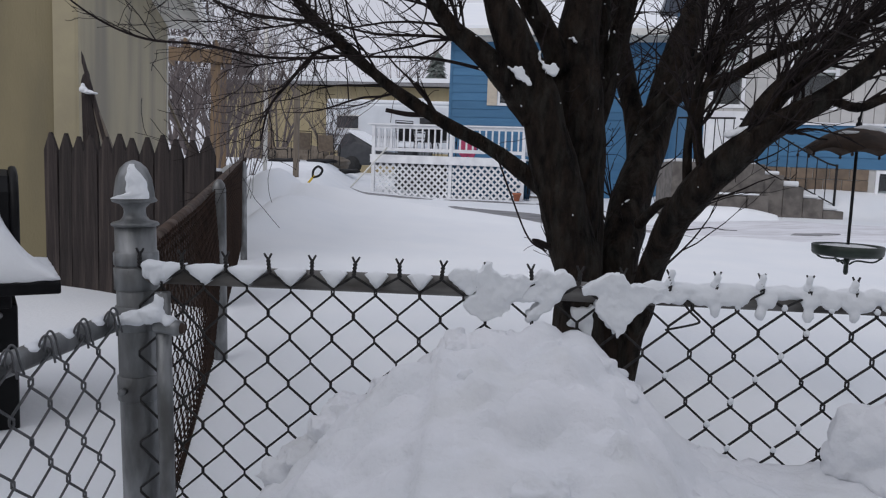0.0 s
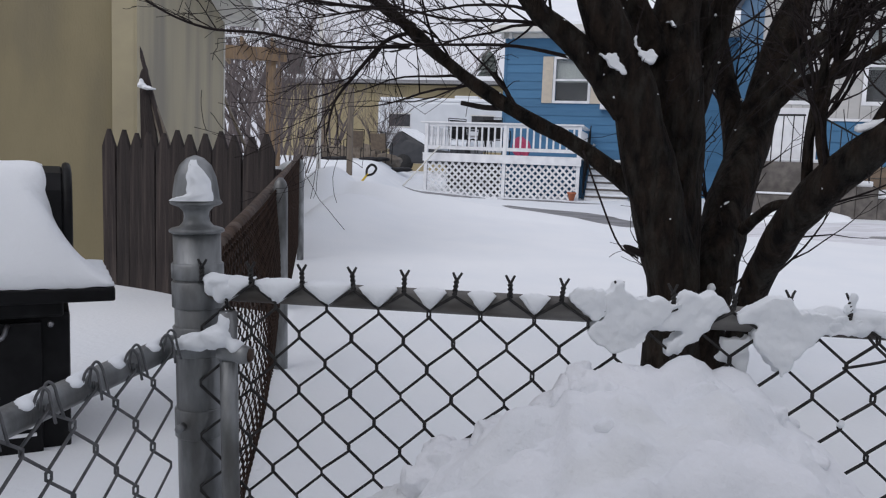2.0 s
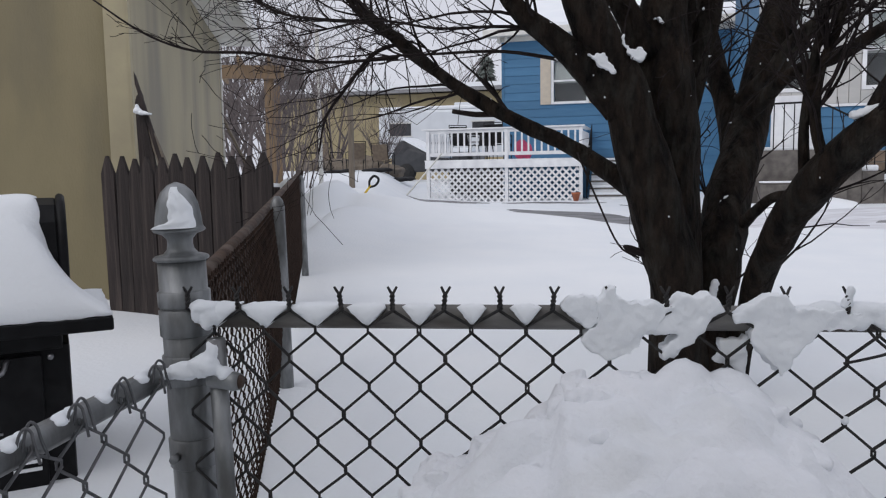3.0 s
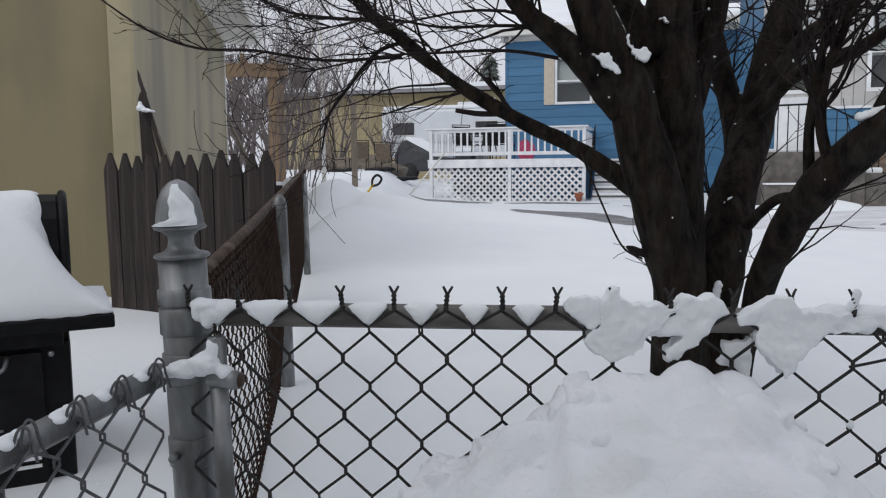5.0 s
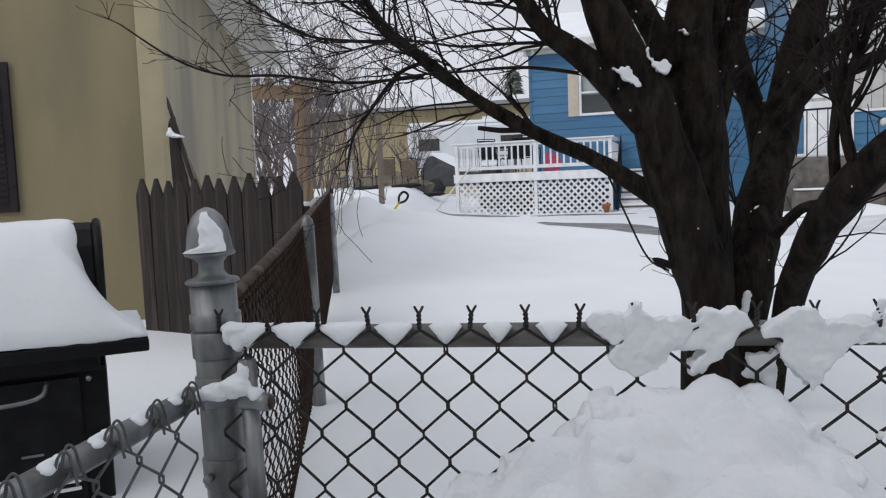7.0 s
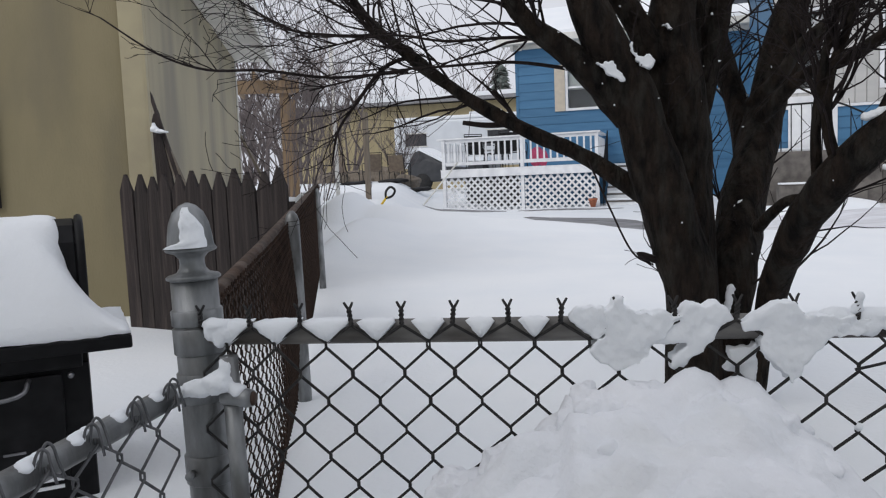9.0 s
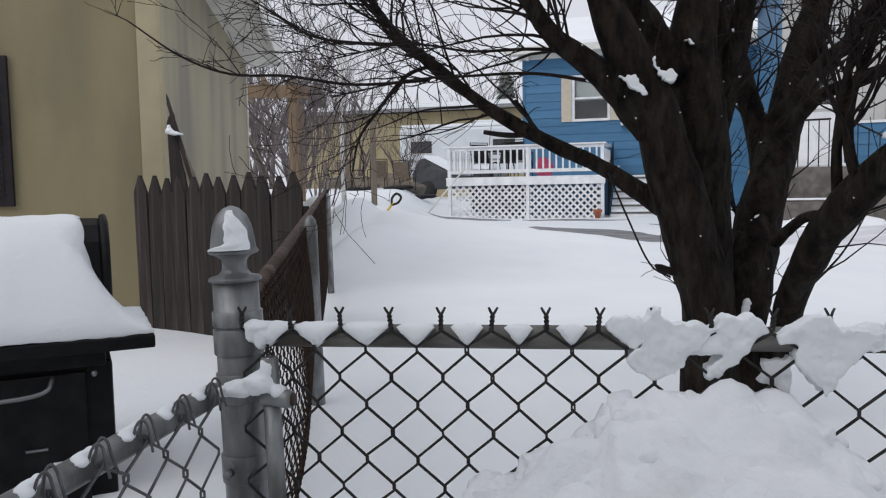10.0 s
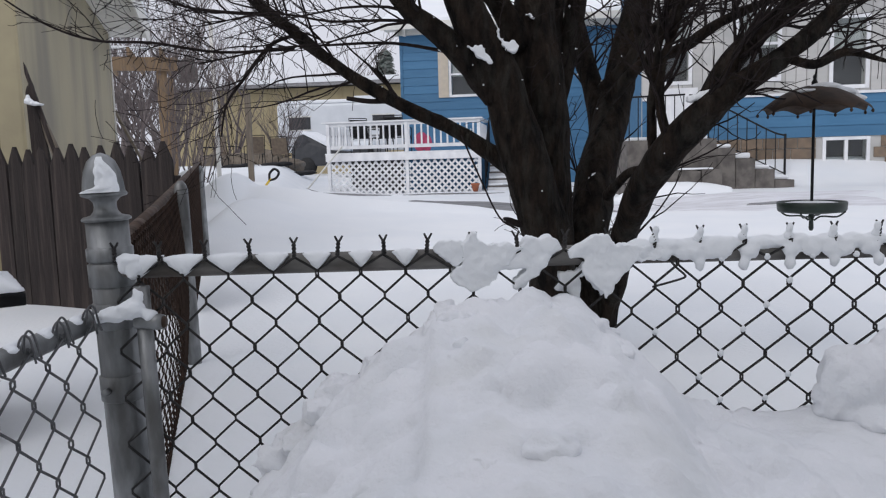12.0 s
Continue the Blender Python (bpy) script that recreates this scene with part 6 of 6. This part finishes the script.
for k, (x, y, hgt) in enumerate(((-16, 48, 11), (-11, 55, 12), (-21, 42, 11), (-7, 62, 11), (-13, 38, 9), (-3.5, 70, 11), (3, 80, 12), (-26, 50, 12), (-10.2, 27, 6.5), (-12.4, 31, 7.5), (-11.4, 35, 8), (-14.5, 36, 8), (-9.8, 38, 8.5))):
    shrub("bare_tree", (x, y, 0.9), hgt, 0.4, 4, 40 + k, HAZY_TWIG, "distant bare winter tree", "tree", 0.10, 4)


def fir(at, height, seed):
    t = thing("fir_tree", "distant fir tree with haze in its pale needle colour", "tree", pose(*at))
    tube("trunk", [(0, 0, 0, 0.2), (0, 0, height, 0.03)], BARK, t, 6)
    rng = random.Random(seed)
    vs, fs = [], []
    for k in range(900):
        u = rng.random() ** 0.8
        z = height * (0.12 + 0.88 * u)
        r = height * 0.24 * (1 - u) * rng.uniform(0.25, 1.1) + 0.05
        a = rng.uniform(0, 6.28)
        c = Vector((r * math.cos(a), r * math.sin(a), z - r * 0.3))
        w = height * 0.03
        o = Vector((math.cos(a), math.sin(a), -0.45)) * w * 2
        q = Vector((-math.sin(a), math.cos(a), 0)) * w
        n = len(vs)
        vs += [c - q, c + q, c + o, c + Vector((0, 0, w * 0.7))]
        fs += [(n, n + 1, n + 2), (n, n + 2, n + 3), (n + 1, n + 3, n + 2)]
    tagged(link_mesh("foliage", vs, fs, FIR, t, "", False), kind="stuff")


fir((-3.4, 75, 1), 11.5, 3)
fir((-24, 80, 1), 12, 4)


# ---- buildings and vehicles beyond the yard ----
def build_tan_hall():
    h = thing("tan_hall", "long low tan building with a snow-covered roof", "building", pose(-15.0, 43.4, 0, 0, 0, -8))
    L, D, H = 24, 9, 5.75
    boxed("wall", 0, L, 0, D, 0.4, H, FAR_TAN, h)
    for k in range(12):
        boxed("batten", 0.6 + k * 2, 0.72 + k * 2, -0.05, -0.003, 0.5, H - 0.02, FAR_TAN, h)
    bm = bmesh.new()
    vs = []
    for x in (-0.5, L + 0.5):
        for y, z in ((-0.7, H + 0.02), (D / 2, H + 0.35), (D + 0.7, H + 0.02), (D + 0.7, H + 0.2), (D / 2, H + 0.5), (-0.7, H + 0.2)):
            vs.append(bm.verts.new((x, y, z)))
    a, b = vs[:6], vs[6:]
    bm.faces.new(a)
    bm.faces.new(b[::-1])
    for i in range(6):
        j = (i + 1) % 6
        bm.faces.new((a[j], a[i], b[i], b[j]))
    part("roof", bm, SHINGLE, h, "grey roof edge")
    bm = bmesh.new()
    vs = [bm.verts.new(c) for c in ((-0.5, -0.72, H + 0.21), (L + 0.5, -0.72, H + 0.21), (L + 0.5, D / 2, H + 0.52), (-0.5, D / 2, H + 0.52), (-0.5, -0.7, H + 0.45), (L + 0.5, -0.7, H + 0.45), (L + 0.5, D / 2, H + 0.75), (-0.5, D / 2, H + 0.75))]
    for q in ((3, 2, 1, 0), (4, 5, 6, 7), (0, 1, 5, 4), (1, 2, 6, 5), (2, 3, 7, 6), (3, 0, 4, 7)):
        bm.faces.new([vs[k] for k in q])
    part("roof_snow", bm, SNOW, h, "thick roof snow")


build_tan_hall()


def build_camper():
    c = thing("camper", "white camper trailer with a snowy roof", "camper", pose(-6.6, 34.2, 1.45, 0, 0, -6))
    boxed("body", 0, 7.6, 0, 2.4, 0.6, 2.75, RV_WHITE, c, 0.12)
    boxed("roof_snow", 0.05, 7.5, 0.05, 2.35, 2.755, 2.92, SNOW, c, 0.06)
    boxed("roof_vent", 3.4, 4.5, 0.9, 1.6, 2.93, 3.12, RV_WHITE, c, 0.05)
    for x in (0.55, 4.4):
        w = boxed("window", x, x + 1.0, -0.02, -0.003, 1.6, 2.15, DARK_ROOM, c, 0.005, "dark camper window")
        boxed("frame", x - 0.06, x + 1.06, -0.03, -0.022, 1.55, 1.595, SOFFIT, w)
        boxed("frame", x - 0.06, x + 1.06, -0.03, -0.022, 2.155, 2.2, SOFFIT, w)
    boxed("stripe", 0.2, 7.4, -0.014, -0.003, 1.2, 1.28, SHINGLE, c)
    for x in (3.2, 4.1):
        wv = tube("wheel", [(x, 0.05, 0.33, 0.33), (x, 0.28, 0.33, 0.33)], RUBBER, c, 20)
        tube("rim", [(x, 0.045, 0.33, 0.17), (x, 0.03, 0.33, 0.15)], SOFFIT, wv, 16)


build_camper()


def build_car():
    c = thing("parked_car", "dark parked car with snow on its windscreen and hood", "car", pose(-4.50, 30.2, 1.02, 0, 0, -14))
    prof = [(-0.9, 0.35), (-0.92, 1.0), (-0.78, 1.42), (-0.62, 1.62), (-0.40, 1.66), (0.60, 1.12), (2.6, 1.0), (2.7, 0.4)]
    verts, faces = [], []
    for y, inset in ((0.0, 0.0), (1.8, 0.0)):
        for x, z in prof:
            k = 0.12 if z > 1.2 else 0.0
            verts.append((x, y + (k if y == 0 else -k), z))
    n = len(prof)
    faces.append(tuple(range(n))[::-1])
    faces.append(tuple(range(n, 2 * n)))
    for i in range(n):
        j = (i + 1) % n
        faces.append((i, j, j + n, i + n))
    body = link_mesh("body", verts, faces, CAR, c, "dark grey body", False)
    md = body.modifiers.new("bevel", "BEVEL")
    md.width, md.segments = 0.05, 2
    vs = [(-0.76, 0.085, 1.12), (0.30, 0.085, 1.12), (-0.40, 0.10, 1.54), (-0.60, 0.10, 1.52)]
    link_mesh("side_window", [(x, y - 0.04, z) for x, y, z in vs] + [(x, y - 0.02, z) for x, y, z in vs], [(0, 1, 2, 3), (7, 6, 5, 4), (0, 4, 5, 1), (2, 6, 7, 3)], DARK_ROOM, c, "dark side window", False)
    for x in (-0.25, 1.95):
        w = tube("wheel", [(x, -0.02, 0.36, 0.36), (x, 0.22, 0.36, 0.36)], RUBBER, c, 20)
        tube("rim", [(x, -0.025, 0.36, 0.2), (x, -0.035, 0.36, 0.18)], RUBBER, w, 16)
    boxed("tail_light", -0.945, -0.925, 0.1, 0.4, 0.75, 0.92, TERRACOTTA, c, 0.005)
    boxed("bumper", -1.0, -0.93, 0.05, 1.75, 0.35, 0.6, SHINGLE, c, 0.02)
    boxed("roof_snow", -0.62, -0.42, 0.14, 1.66, 1.664, 1.78, SNOW, c, 0.04)
    boxed("hood_snow", 0.62, 2.6, 0.03, 1.77, 1.125, 1.30, SNOW, c, 0.04)
    bm = bmesh.new()
    lo, hi = (0.66, 1.13), (-0.42, 1.69)
    vs = [bm.verts.new((x, y, z + dz)) for y in (0.04, 1.76) for (x, z), dz in ((lo, 0), (hi, 0), (hi, 0.11), (lo, 0.15))]
    for q in ((0, 1, 2, 3), (7, 6, 5, 4), (0, 4, 5, 1), (1, 5, 6, 2), (2, 6, 7, 3), (3, 7, 4, 0)):
        bm.faces.new([vs[k] for k in q])
    bmesh.ops.recalc_face_normals(bm, faces=bm.faces)
    part("windscreen_snow", bm, SNOW, c)


build_car()
